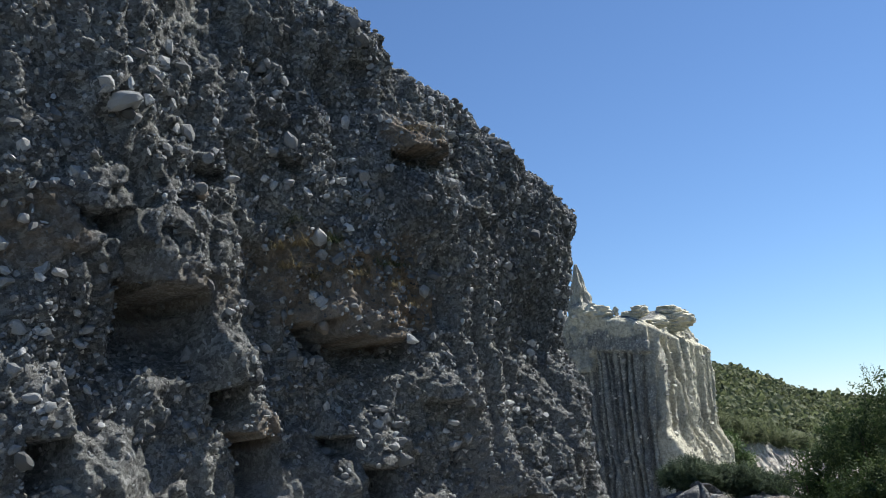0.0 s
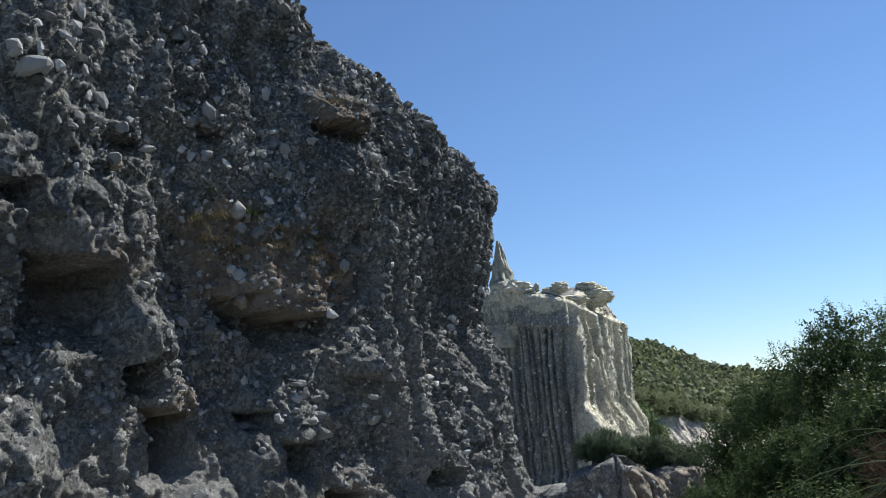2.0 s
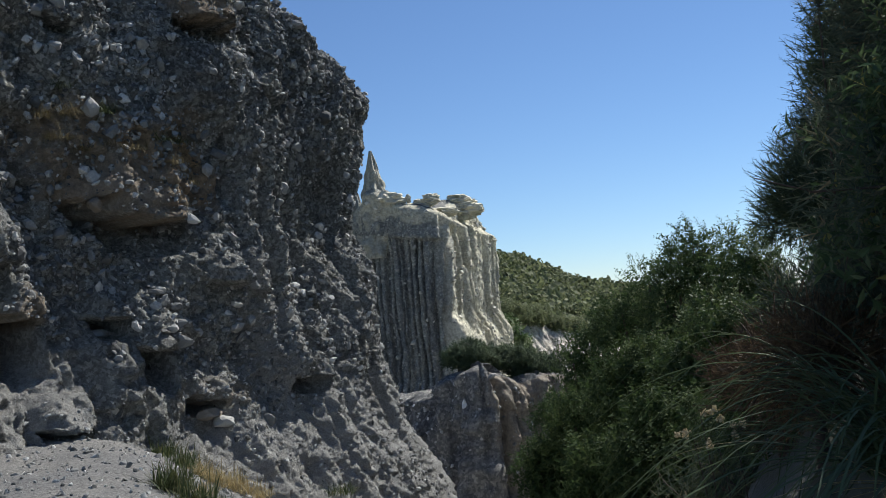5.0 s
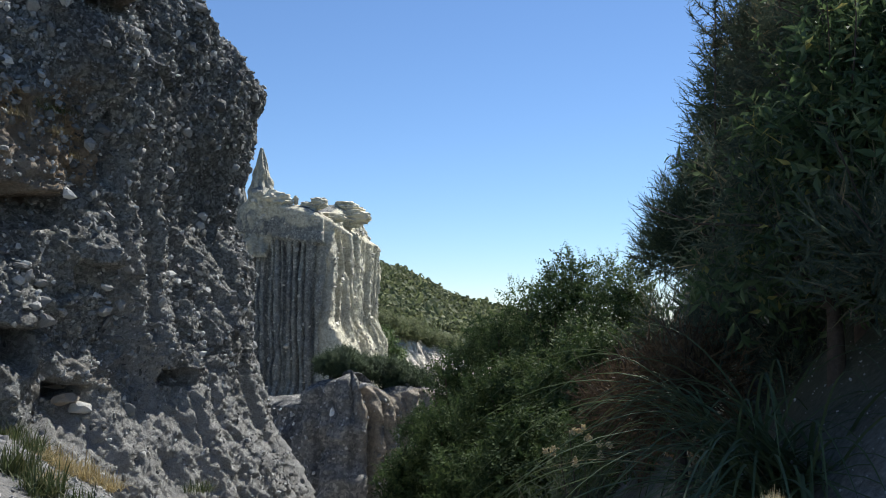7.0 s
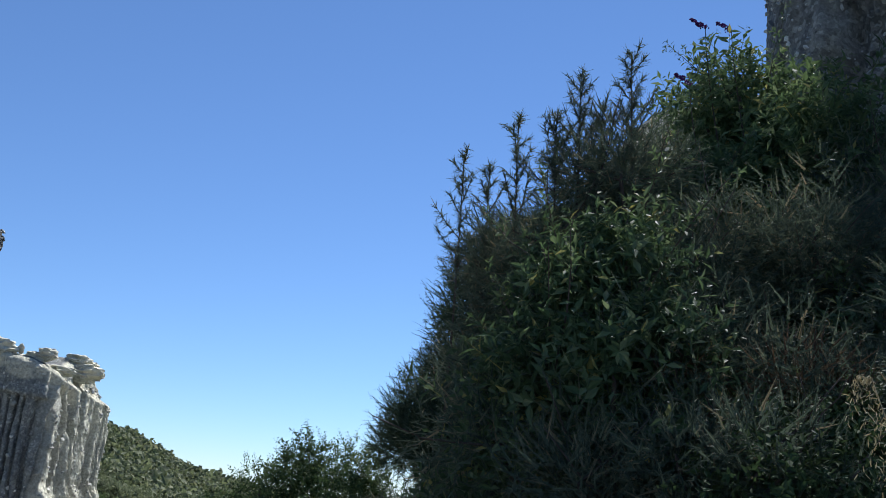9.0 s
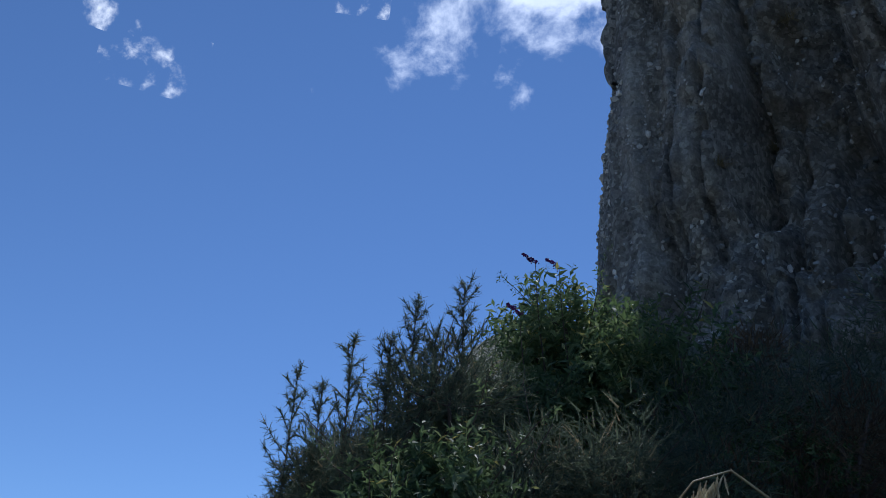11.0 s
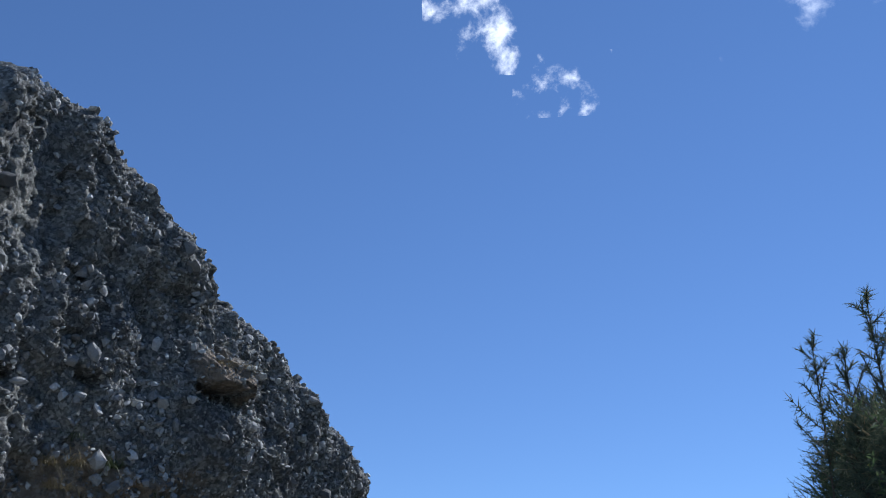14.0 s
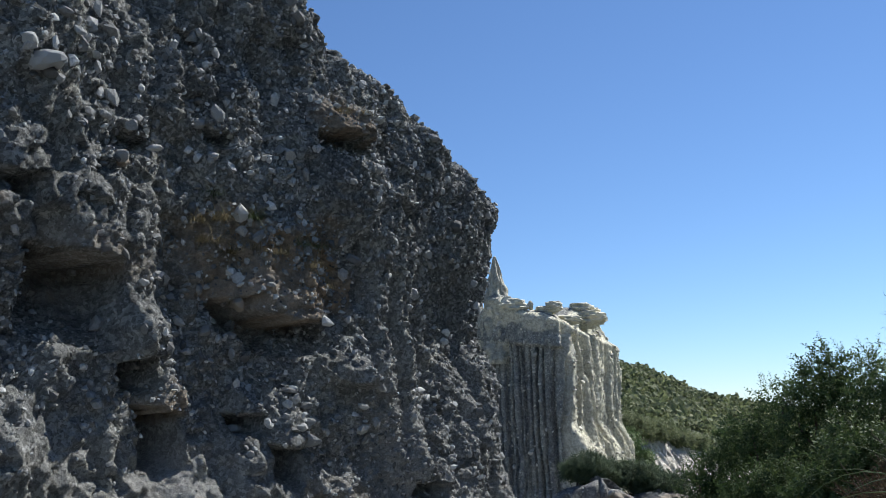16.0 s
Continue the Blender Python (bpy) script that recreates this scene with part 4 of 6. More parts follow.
def scarp_shape(S, Z, A):
    return 0.7 * (0.5 - np.exp(-(np.sin(S * 1.5 + 1.0 * vnoise(S * 0.7, Z * 0.15, None, 105)) / 0.4) ** 2)) + 0.7 * (np.abs(np.sin(S * 0.5 + 1.4 * vnoise(S * 0.2, Z * 0.1, None, 102))) ** 0.6 - 0.5) + 0.9 * fbm(S * 0.15, Z * 0.15, 3, 103) + 0.3 * fbm(S * 0.8, Z * 0.7, 3, 104) - 0.8 * (Z + 6)


scarp_mesh, *_ = rock_wall(SCARP_PTS, lambda p: 0.3, 70, -26.0, scarp_top, scarp_shape, 5.0, SCARP, None, 1.5)
scarp = thing("rock_scarp", (0, 0, 0), "pale pinkish eroded scarp at the foot of the hill", "cliff")
part("rock_face", scarp_mesh, scarp)

# loose gravel at the cliff's foot
r_ = np.random.default_rng(77)
ga = np.radians(r_.uniform(-32, 12, 6000))
gr = r_.uniform(5.5, 15, 6000)
gp = np.stack([gr * np.sin(ga), gr * np.cos(ga)], 1)
gz = ground_height(gp[:, 0], gp[:, 1])
gs = np.clip(r_.lognormal(math.log(0.018), 0.5, 6000), 0.008, 0.09)
ga = np.radians(r_.uniform(26, 66, 4000))
gr = r_.uniform(2.0, 7.5, 4000)
gq = np.stack([gr * np.sin(ga), gr * np.cos(ga)], 1)
gt = np.clip(r_.lognormal(math.log(0.006), 0.4, 4000), 0.003, 0.014)
gp, gz, gs = np.vstack([gp, gq]), np.concatenate([gz, ground_height(gq[:, 0], gq[:, 1])]), np.concatenate([gs, gt])
gravel = new("gravel", stones_mesh("gravel", np.column_stack([gp, gz + gs * 0.1]), gs, r_, STONES))
tagged(gravel, "loose grey stones on the gravel slope", "gravel", kind="stuff")


# single stones that stand out on the other rock faces
def stud(front, normals, parent, count, median, low, reach, kinds):
    p, q = scatter(front, normals, count * 3, lambda w, r: (w[:, 2] > low) & (np.hypot(w[:, 0], w[:, 1]) < reach), rng)
    for k in range(min(count, len(p))):
        r = float(np.clip(rng.lognormal(math.log(median), 0.35), median * 0.6, median * 2))
        ob = part("stone", kinds[k % len(kinds)], parent)
        ob.location = p[k] + q[k] * r * 0.3
        ob.rotation_euler = (rng.uniform(-0.5, 0.5), rng.uniform(-0.5, 0.5), rng.uniform(0, 6.28))
        ob.scale = (r, r, r)


pale_kinds = [boulder_mesh("stone", rng, PALE_STONES, (1, rng.uniform(0.7, 0.95), rng.uniform(0.4, 0.6))) for k in range(5)]
stud(RP, RN, right_cliff, 110, 0.065, 10, 24, bm_kinds)
stud(TP, TN, tower, 130, 0.22, -8, 131, pale_kinds)
stud(SPP, SPN, spur, 90, 0.16, -13, 64, bm_kinds)


# ---- plants ----
def needle_sprig(n, length, needle, seed):
    """A spiny shoot along +z: thin needles round a stem."""
    r = np.random.default_rng(seed)
    v, f = [], []
    w = 0.006
    v += [(-w, 0, 0), (w, 0, 0), (0, 0, length), (0, -w, 0), (0, w, 0)]
    f += [(0, 1, 2), (3, 4, 2)]
    for k in range(n):
        z = length * (0.08 + 0.92 * k / n)
        a = k * 2.4 + r.uniform(-0.4, 0.4)
        l = needle * r.uniform(0.7, 1.2) * (1.05 - 0.5 * k / n)
        d = np.array([math.cos(a), math.sin(a), r.uniform(0.4, 1.0)])
        d /= np.linalg.norm(d)
        side = np.cross(d, (0, 0, 1)) * l * 0.11
        b = np.array([0, 0, z])
        i = len(v)
        v += [tuple(b - side), tuple(b + side), tuple(b + d * l)]
        f.append((i, i + 1, i + 2))
    return np.array(v), np.array(f)


def leaf_sprig(n, length, leaf, width, seed, spread=0.9):
    """A leafy shoot along +z: folded pointed leaves in pairs."""
    r = np.random.default_rng(seed)
    v, f = [], []
    w = 0.004
    v += [(-w, 0, 0), (w, 0, 0), (0, 0, length), (0, -w, 0), (0, w, 0)]
    f += [(0, 1, 2), (3, 4, 2)]
    for k in range(n):
        z = length * (0.15 + 0.85 * k / n)
        a = k * (math.pi if k % 2 else 0) + k * 0.8 + r.uniform(-0.5, 0.5)
        l = leaf * r.uniform(0.7, 1.15) * (1.1 - 0.5 * k / n)
        d = np.array([math.cos(a), math.sin(a), r.uniform(-0.1, spread)])
        d /= np.linalg.norm(d)
        side = np.cross(d, (0, 0, 1))
        side /= np.linalg.norm(side) + 1e-6
        up = np.cross(side, d)
        b = np.array([0, 0, z])
        i = len(v)
        mid = b + d * l * 0.45 - up * l * 0.05
        v += [tuple(b), tuple(mid + side * width * l + up * l * 0.07), tuple(b + d * l - up * l * 0.14), tuple(mid - side * width * l + up * l * 0.07), tuple(mid)]
        f += [(i, i + 1, i + 4), (i + 1, i + 2, i + 4), (i + 2, i + 3, i + 4), (i + 3, i, i + 4)]
    return np.array(v), np.array(f)


def far_sprig(n, length, leaf, width, seed):
    """A leafy shoot of plain folded leaves, for crowns across the gully."""
    r = np.random.default_rng(seed)
    v, f = [(-0.006, 0, 0), (0.006, 0, 0), (0, 0, length)], [(0, 1, 2)]
    for k in range(n):
        a = k * 2.4 + r.uniform(-0.5, 0.5)
        d = np.array([math.cos(a), math.sin(a), r.uniform(0.0, 1.0)])
        d /= np.linalg.norm(d)
        l = leaf * r.uniform(0.7, 1.2) * (1.1 - 0.5 * k / n)
        side = np.cross(d, (0, 0, 1)) * l * width
        b = np.array([0, 0, length * (0.1 + 0.9 * k / n)])
        m = b + d * l * 0.5 + np.array([0, 0, l * 0.08])
        i = len(v)
        v += [tuple(b), tuple(m + side), tuple(b + d * l), tuple(m - side)]
        f += [(i, i + 1, i + 2), (i, i + 2, i + 3)]
    return np.array(v), np.array(f)


def aligned(dirs, scales, rng):
    """Matrices that take +z to dirs with a random spin."""
    z = dirs / (np.linalg.norm(dirs, axis=1)[:, None] + 1e-9)
    ref = np.where(np.abs(z[:, 2:3]) > 0.95, np.array([[1.0, 0, 0]]), np.array([[0, 0, 1.0]]))
    x = np.cross(ref, z)
    x /= np.linalg.norm(x, axis=1)[:, None]
    y = np.cross(z, x)
    a = rng.uniform(0, 2 * math.pi, len(z))
    c, s = np.cos(a)[:, None], np.sin(a)[:, None]
    return np.stack([c * x + s * y, -s * x + c * y, z], 2) * scales[:, None, None]


def tube(points, radii, seg=6):
    """A tapered tube through points: vertices and quads."""
    p = np.array(points, dtype=float)
    t = np.gradient(p, axis=0)
    t /= np.linalg.norm(t, axis=1)[:, None] + 1e-9
    ref = np.array([0.3, 0.9, 0.1])
    x = np.cross(t, ref)
    x /= np.linalg.norm(x, axis=1)[:, None] + 1e-9
    y = np.cross(t, x)
    a = np.linspace(0, 2 * math.pi, seg, endpoint=False)
    ring = p[:, None] + np.array(radii)[:, None, None] * (x[:, None] * np.cos(a)[None, :, None] + y[:, None] * np.sin(a)[None, :, None])
    idx = np.arange(len(p) * seg).reshape(len(p), seg)
    f = np.stack([idx[:-1], np.roll(idx[:-1], -1, 1), np.roll(idx[1:], -1, 1), idx[1:]], -1).reshape(-1, 4)
    return ring.reshape(-1, 3), f


def stack(pieces):
    v, f, k = [], [], 0
    for a, b in pieces:
        v.append(a)
        f.append(b + k)
        k += len(a)
    return np.vstack(v), np.vstack(f)


SPRIGS = {
    "gorse": (needle_sprig(13, 0.13, 0.032, 1), 1.0),
    "needle": (needle_sprig(18, 0.24, 0.06, 2), 1.0),
    "small": (leaf_sprig(9, 0.28, 0.10, 0.24, 3), 1.0),
    "broad": (leaf_sprig(8, 0.34, 0.13, 0.17, 4), 1.0),
    "oval": (far_sprig(9, 0.26, 0.08, 0.32, 5), 1.0),
    "leafy": (far_sprig(10, 0.30, 0.085, 0.27, 6), 1.0),
}


def shrub(name, foot, clumps, sprig, count, size, material, label, category, seed, trunk=0.06, up=0.5, group="", bark=None, shoots=0, shoot_len=0.7):
    """A woody plant: trunk and limbs to every clump, and a crown of shoots. clumps: (x, y, z, rx, rz) round the foot."""
    r = np.random.default_rng(seed)
    ob = thing(name, foot, label, category, group)
    c = np.array([q[:3] for q in clumps], dtype=float)
    rad = np.array([(q[3], q[3], q[4]) for q in clumps], dtype=float)
    wood = []
    mid = c.mean(0) * np.array([0.5, 0.5, 0.45])
    wood.append(tube([(0, 0, -0.3), (mid[0] * 0.3, mid[1] * 0.3, mid[2] * 0.5), mid], [trunk * 1.3, trunk, trunk * 0.8]))
    for q in c:
        a = mid + (q - mid) * 0.5 + r.normal(size=3) * 0.08 * np.linalg.norm(q - mid)
        wood.append(tube([mid, a, q, q + (q - mid) * 0.05], [trunk * 0.65, trunk * 0.45, trunk * 0.25, trunk * 0.08], 5))
    pieces_wood = wood
    vol = rad.prod(1) ** (2 / 3)
    k = r.choice(len(c), count, p=vol / vol.sum())
    d = r.normal(size=(count, 3))
    d /= np.linalg.norm(d, axis=1)[:, None]
    depth = r.uniform(0, 1, count) ** 0.38
    lump = 1 + 0.30 * vnoise(d[:, 0] * 2.4 + k * 7.7, d[:, 1] * 2.4, d[:, 2] * 2.4, seed % 97)
    place = c[k] + d * rad[k] * (depth * lump)[:, None]
    dirs = d + np.array([0, 0, up]) + r.normal(size=(count, 3)) * 0.6
    (tv, tf), _ = SPRIGS[sprig]
    pieces = [merge(tv, tf, aligned(dirs, size * r.uniform(0.65, 1.35, count), r), place)]
    for s in range(shoots):
        q = int(r.integers(len(c)))
        dd = r.normal(size=3) * np.array([0.8, 0.8, 0.3]) + np.array([0, 0, 0.9])
        dd /= np.linalg.norm(dd)
        a = c[q] + dd * rad[q] * 0.8
        m = int(shoot_len / (0.10 * size))
        t = np.linspace(0, 1, m)
        pp = a + np.outer(t * shoot_len * r.uniform(0.5, 1.1), dd + np.array([0, 0, 0.25])) + np.cumsum(r.normal(size=(m, 3)) * 0.012, 0)
        pieces_wood.append(tube(np.vstack([c[q], a, pp[::max(1, m // 4)], pp[-1:]]), np.linspace(0.007, 0.002, 2 + len(pp[::max(1, m // 4)]) + 1), 4))
        sd = r.normal(size=(m, 3)) * 0.75 + dd * 0.9 + np.array([0, 0, 0.4])
        pieces.append(merge(tv, tf, aligned(sd, size * (0.95 - 0.5 * t) * r.uniform(0.7, 1.1, m), r), pp))
    part("trunk", mesh_arrays("trunk", *stack(pieces_wood), bark or BARK, True), ob)
    part("crown", mesh_arrays("crown", *stack(pieces), material, False), ob)
    return ob


def round_clumps(h, w, n, seed, low=0.25):
    r = np.random.default_rng(seed)
    w = w * 0.62
    out = [(0, 0, h - 0.42 * w, 0.42 * w, 0.38 * w)]
    for k in range(n):
        a, z = k * 2.4 + r.uniform(-0.3, 0.3), r.uniform(low, 0.85)
        d = w * r.uniform(0.3, 0.62) * (1.15 - 0.55 * z)
        out.append((d * math.cos(a), d * math.sin(a), h * z, w * r.uniform(0.28, 0.42), w * r.uniform(0.24, 0.36)))
    return out


def place_bush(az, d, el, width, sprig, count, size, material, label, seed, name="bush", category="bush", n=8, up=0.5, shoots=10, shoot_len=0.35, group="", bury=0.0, low=0.25):
    x, y, _ = polar(az, d)
    g = ground_at(x, y) - bury
    h = max(EYE_Z + d * math.tan(radians(el)) - g, 0.8)
    return shrub(name, (x, y, g), round_clumps(h, width, n, seed, low), sprig, count, size, material, label, category, seed, 0.03 + 0.012 * h, up, group, None, shoots, shoot_len)


# bushes across the gully
ACROSS = [(18.6, 31, -5.2, 2.6), (20.4, 30, -1.4, 3.4), (22.4, 29, 0.4, 3.4), (24.6, 28, 2.4, 3.6), (27.3, 26, 4.2, 3.6), (30.2, 24, 3.7, 3.2),
          (18.2, 25, -7.2, 2.6), (21.0, 24, -4.6, 3.0), (24.2, 22, -2.2, 3.2), (28.0, 20, -0.2, 3.0), (21.5, 18, -8.5, 2.6), (25.5, 16, -6.0, 2.6)]
for k, (az, d, el, w) in enumerate(ACROSS):
    light = k in (5, 9)
    place_bush(az, d, el, w, "leafy" if k % 3 else "oval", 3400, 1.25, LIGHT_LEAF if light else BUSH_LEAF,
               "light green leafy bush on the gully side" if light else "dense dark green leafy bush on the gully side", 200 + k, group="bushes across the gully", n=16, shoots=0, low=0.1)
place_bush(31.2, 9.5, -1.5, 1.6, "gorse", 1800, 1.1, BROWN_LEAF, "dead rusty brown bush among green ones", 231, n=8)
place_bush(33.2, 6.6, -0.8, 1.5, "gorse", 2200, 1.0, BROWN_LEAF, "dead rusty brown bush among green ones", 232, n=8)
# dark trees behind the gorse
for k, (az, d, el, w) in enumerate(((35.0, 17, 9.3, 2.3), (37.0, 15.5, 12.6, 2.3), (39.4, 13.5, 16.2, 2.4), (36.4, 12.5, 4.5, 2.5), (41.6, 12, 18.0, 2.8))):
    place_bush(az, d, el, w, "needle", 3000, 1.15, DARK_NEEDLE, "tall dark needle-leaved tree on the bank", 250 + k, "tree", "tree", 16, 0.6, 20, 0.4, "dark trees on the bank", low=0.15)
# gorse on the bank
GORSES = [(38.9, 7.6, 18.6, 1.3, 8), (41.4, 8.2, 16.5, 2.0, 10), (42.4, 7.4, 20.3, 1.8, 16), (44.2, 7.0, 23.6, 1.9, 26), (46.0, 7.2, 25.2, 1.7, 16), (43.2, 6.2, 7.0, 2.2, 8), (45.3, 5.8, 12.0, 2.2, 8), (48.5, 6.2, 19.0, 2.0, 8),
          (50.0, 5.4, 8.0, 2.0, 8), (53.5, 6.6, 18.5, 2.0, 8), (57.5, 6.6, 18.0, 2.2, 8), (62.5, 8.0, 21.5, 2.4, 8), (68.0, 9.0, 24.0, 2.6, 8), (74.0, 9.0, 25.5, 2.8, 8), (56.0, 5.2, 6.5, 1.9, 6), (64.0, 5.8, 11.0, 2.2, 6)]
for k, (az, d, el, w, sh) in enumerate(GORSES):
    place_bush(az, d, el, w, "gorse", 5000 if d < 7.5 else 3600, 1.0, GORSE, "spiny dark green gorse bush on the bank", 300 + k, "gorse_bush", "bush", 13, 0.15, sh, 0.38, "gorse on the bank", low=0.08)


def upright_shoot(az, d, el0, el1, lean, seed, material=GORSE):
    """A tall bare-footed gorse leader with short side twigs."""
    r = np.random.default_rng(seed)
    x, y, _ = polar(az, d)
    g = ground_at(x, y)
    z0, z1 = EYE_Z + d * math.tan(radians(el0)), EYE_Z + d * math.tan(radians(el1))
    ob = thing("gorse_shoot", (x, y, g), "tall thin gorse leader against the sky", "plant", "gorse leaders")
    t = np.linspace(0, 1, 14)
    side = np.array([math.cos(radians(az)), -math.sin(radians(az)), 0])
    line = np.stack([side[0] * lean * (t - 1) ** 2, side[1] * lean * (t - 1) ** 2, t * (z1 - g)], 1)
    part("stem", mesh_arrays("stem", *tube(line, np.linspace(0.016, 0.003, 14), 5), BARK, True), ob)
    q0 = (z0 - g) / (z1 - g)
    places, heads = [], []
    for k in range(17):
        q = q0 + (1 - q0) * (k + r.uniform(0, 0.8)) / 17
        root = np.array([np.interp(q, t, line[:, i]) for i in range(3)])
        a = k * 2.4 + r.uniform(-0.5, 0.5)
        ln = (0.10 + 0.30 * (1 - q) / (1 - q0)) * r.uniform(0.5, 1.2)
        d0 = np.array([math.cos(a), math.sin(a), r.uniform(0.6, 1.5)])
        d0 /= np.linalg.norm(d0)
        twig = root + np.outer(np.linspace(0, 1, 5) * ln, d0) + np.outer(np.linspace(0, 1, 5) ** 2 * ln * 0.25, (0, 0, 1))
        part("twig", mesh_arrays("twig", *tube(twig, np.linspace(0.005, 0.002, 5), 4), BARK, True), ob)
        m = int(12 + 110 * ln)
        w = r.uniform(0.1, 1.0, m)
        places.append(np.stack([np.interp(w, np.linspace(0, 1, 5), twig[:, i]) for i in range(3)], 1))
        heads.append(r.normal(size=(m, 3)) * 0.8 + d0)
    w = r.uniform(q0, 1.0, 150)
    places.append(np.stack([np.interp(w, t, line[:, i]) for i in range(3)], 1))
    heads.append(r.normal(size=(150, 3)) * 0.8 + np.array([0, 0, 0.9]))
    pl, dd = np.vstack(places), np.vstack(heads)
    (tv, tf), _ = SPRIGS["gorse"]
    part("foliage", mesh_arrays("foliage", *merge(tv, tf, aligned(dd, r.uniform(0.4, 0.75, len(pl)), r), pl), material, False), ob)


for row in ((46.45, 7.0, 22.0, 28.1, 0.10, 401), (43.15, 7.0, 21.0, 26.9, -0.08, 402), (39.1, 7.0, 16.0, 24.4, 0.05, 403), (35.6, 7.6, 13.5, 22.0, -0.10, 404), (44.6, 7.1, 20.0, 25.0, 0.05, 405), (37.3, 7.6, 14.0, 21.3, 0.05, 406), (41.6, 7.0, 19.5, 24.4, 0.0, 407)):
    upright_shoot(*row)

# buddleia with purple flower spikes
for k, (az, d, el, w) in enumerate(((51.8, 9.6, 26.3, 1.9), (54.5, 9.2, 26.8, 2.2), (57.5, 8.8, 24.5, 2.2), (49.6, 8.2, 21.0, 1.6), (44.5, 5.3, 13.5, 1.5), (41.5, 5.4, 11.0, 1.4), (47.5, 5.0, 13.0, 1.3), (43.0, 5.6, 17.0, 1.1), (46.2, 5.5, 19.0, 1.1))):
    place_bush(az, d, el, w, "broad", 620 if k < 4 else 420, 0.95 if k < 4 else 0.72, BROAD_LEAF, "light green buddleia bush with long pointed leaves", 420 + k, "buddleia_bush", "bush", 9, 0.5, 6 if k < 4 else 4, 0.6, "buddleia bushes", low=0.3)


def flower_spike(az, d, el, seed):
    """A leafy stalk that ends in a purple cone of small florets."""
    r = np.random.default_rng(seed)
    x, y, z = polar(az, d, EYE_Z + d * math.tan(radians(el)))
    g = ground_at(x, y)
    ob = thing("flower_stalk", (x, y, g), "buddleia stalk with a purple flower spike", "flower", "purple flower spikes")
    side = np.array([math.cos(radians(az)), -math.sin(radians(az)), 0])
    t = np.linspace(0, 1, 10)
    h = z - g
    line = np.outer((1 - t) ** 1.6 * 0.35, side) + np.outer(t * h, (0, 0, 1))
    tip = line[-1]
    axis = -side * 0.75 + np.array([0, 0, 0.55])
    axis /= np.linalg.norm(axis)
    part("stem", mesh_arrays("stem", *tube(line, np.linspace(0.009, 0.004, 10), 5), BARK, True), ob)
    n = 90
    q = r.uniform(0, 1, n)
    pl = tip + np.outer(q * 0.17, axis) + r.normal(size=(n, 3)) * (0.017 * (1.1 - 0.8 * q))[:, None]
    part("flower", stones_part(pl, 0.011, r, PURPLE), ob, "purple flower cone")
    m = 9
    q = r.uniform(0.62, 0.96, m)
    pl = np.stack([np.interp(q, t, line[:, k]) for k in range(3)], 1)
    (tv, tf), _ = SPRIGS["broad"]
    part("foliage", mesh_arrays("foliage", *merge(tv, tf, aligned(r.normal(size=(m, 3)) + np.array([0, 0, 0.4]), np.full(m, 0.5), r), pl), BROAD_LEAF, False), ob)


def stones_part(pl, rad, r, material):
    return stones_mesh("florets", pl, np.full(len(pl), rad), r, material)


for k, (az, el) in enumerate(((51.2, 29.3), (52.85, 29.0), (50.15, 26.2), (55.4, 19.5))):
    flower_spike(az, 8.6, el, 450 + k)


# grasses
def blade_strip(foot, heading, length, rise, droop, width, seg, r):
    """One arching blade: rises, bends over and hangs."""
    t = np.linspace(0, 1, seg + 1)
    h = np.array([math.cos(heading), math.sin(heading), 0])
    side = np.array([-h[1], h[0], 0])
    p = foot + np.outer(length * (t * math.cos(rise)), h) + np.outer(length * (t * math.sin(rise) - droop * t ** 2.2), (0, 0, 1))
    w = width * (1 - t) ** 0.7 * (0.5 + 0.5 * np.clip(t * 8, 0, 1))
    fold = np.array([0, 0, 1.0])
    v = np.stack([p - np.outer(w, side) + np.outer(w * 0.5, fold), p, p + np.outer(w, side) + np.outer(w * 0.5, fold)], 1).reshape(-1, 3)
    f = []
    for k in range(seg):
        a = 3 * k
        f += [(a, a + 1, a + 4, a + 3), (a + 1, a + 2, a + 5, a + 4)]
    return v, np.array(f)


def tussock(name, foot, n, length, width, material, label, seed, spread=(0.5, 1.45), droop=(0.3, 0.9), radius=0.12, group="", heading=None, seg=7, single=False):
    r = np.random.default_rng(seed)
    ob = thing(name, foot, label, "grass", group)
    out = []
    for k in range(n):
        a = r.uniform(0, 6.28) if heading is None else r.normal(heading[0], heading[1])
        rr = radius * math.sqrt(r.uniform(0, 1))
        b = r.uniform(0, 6.28)
        out.append(blade_strip(np.array([rr * math.cos(b), rr * math.sin(b), -0.02]), a, length * r.uniform(0.45, 1.15), r.uniform(*spread), r.uniform(*droop), width * r.uniform(0.6, 1.2), seg, r))
    if single:
        for v, f in out:
            part("blade", mesh_arrays("blade", v, f, material, True), ob)
    else:
        part("foliage", mesh_arrays("foliage", *stack(out), material, True), ob)["kind"] = "stuff"
    return ob


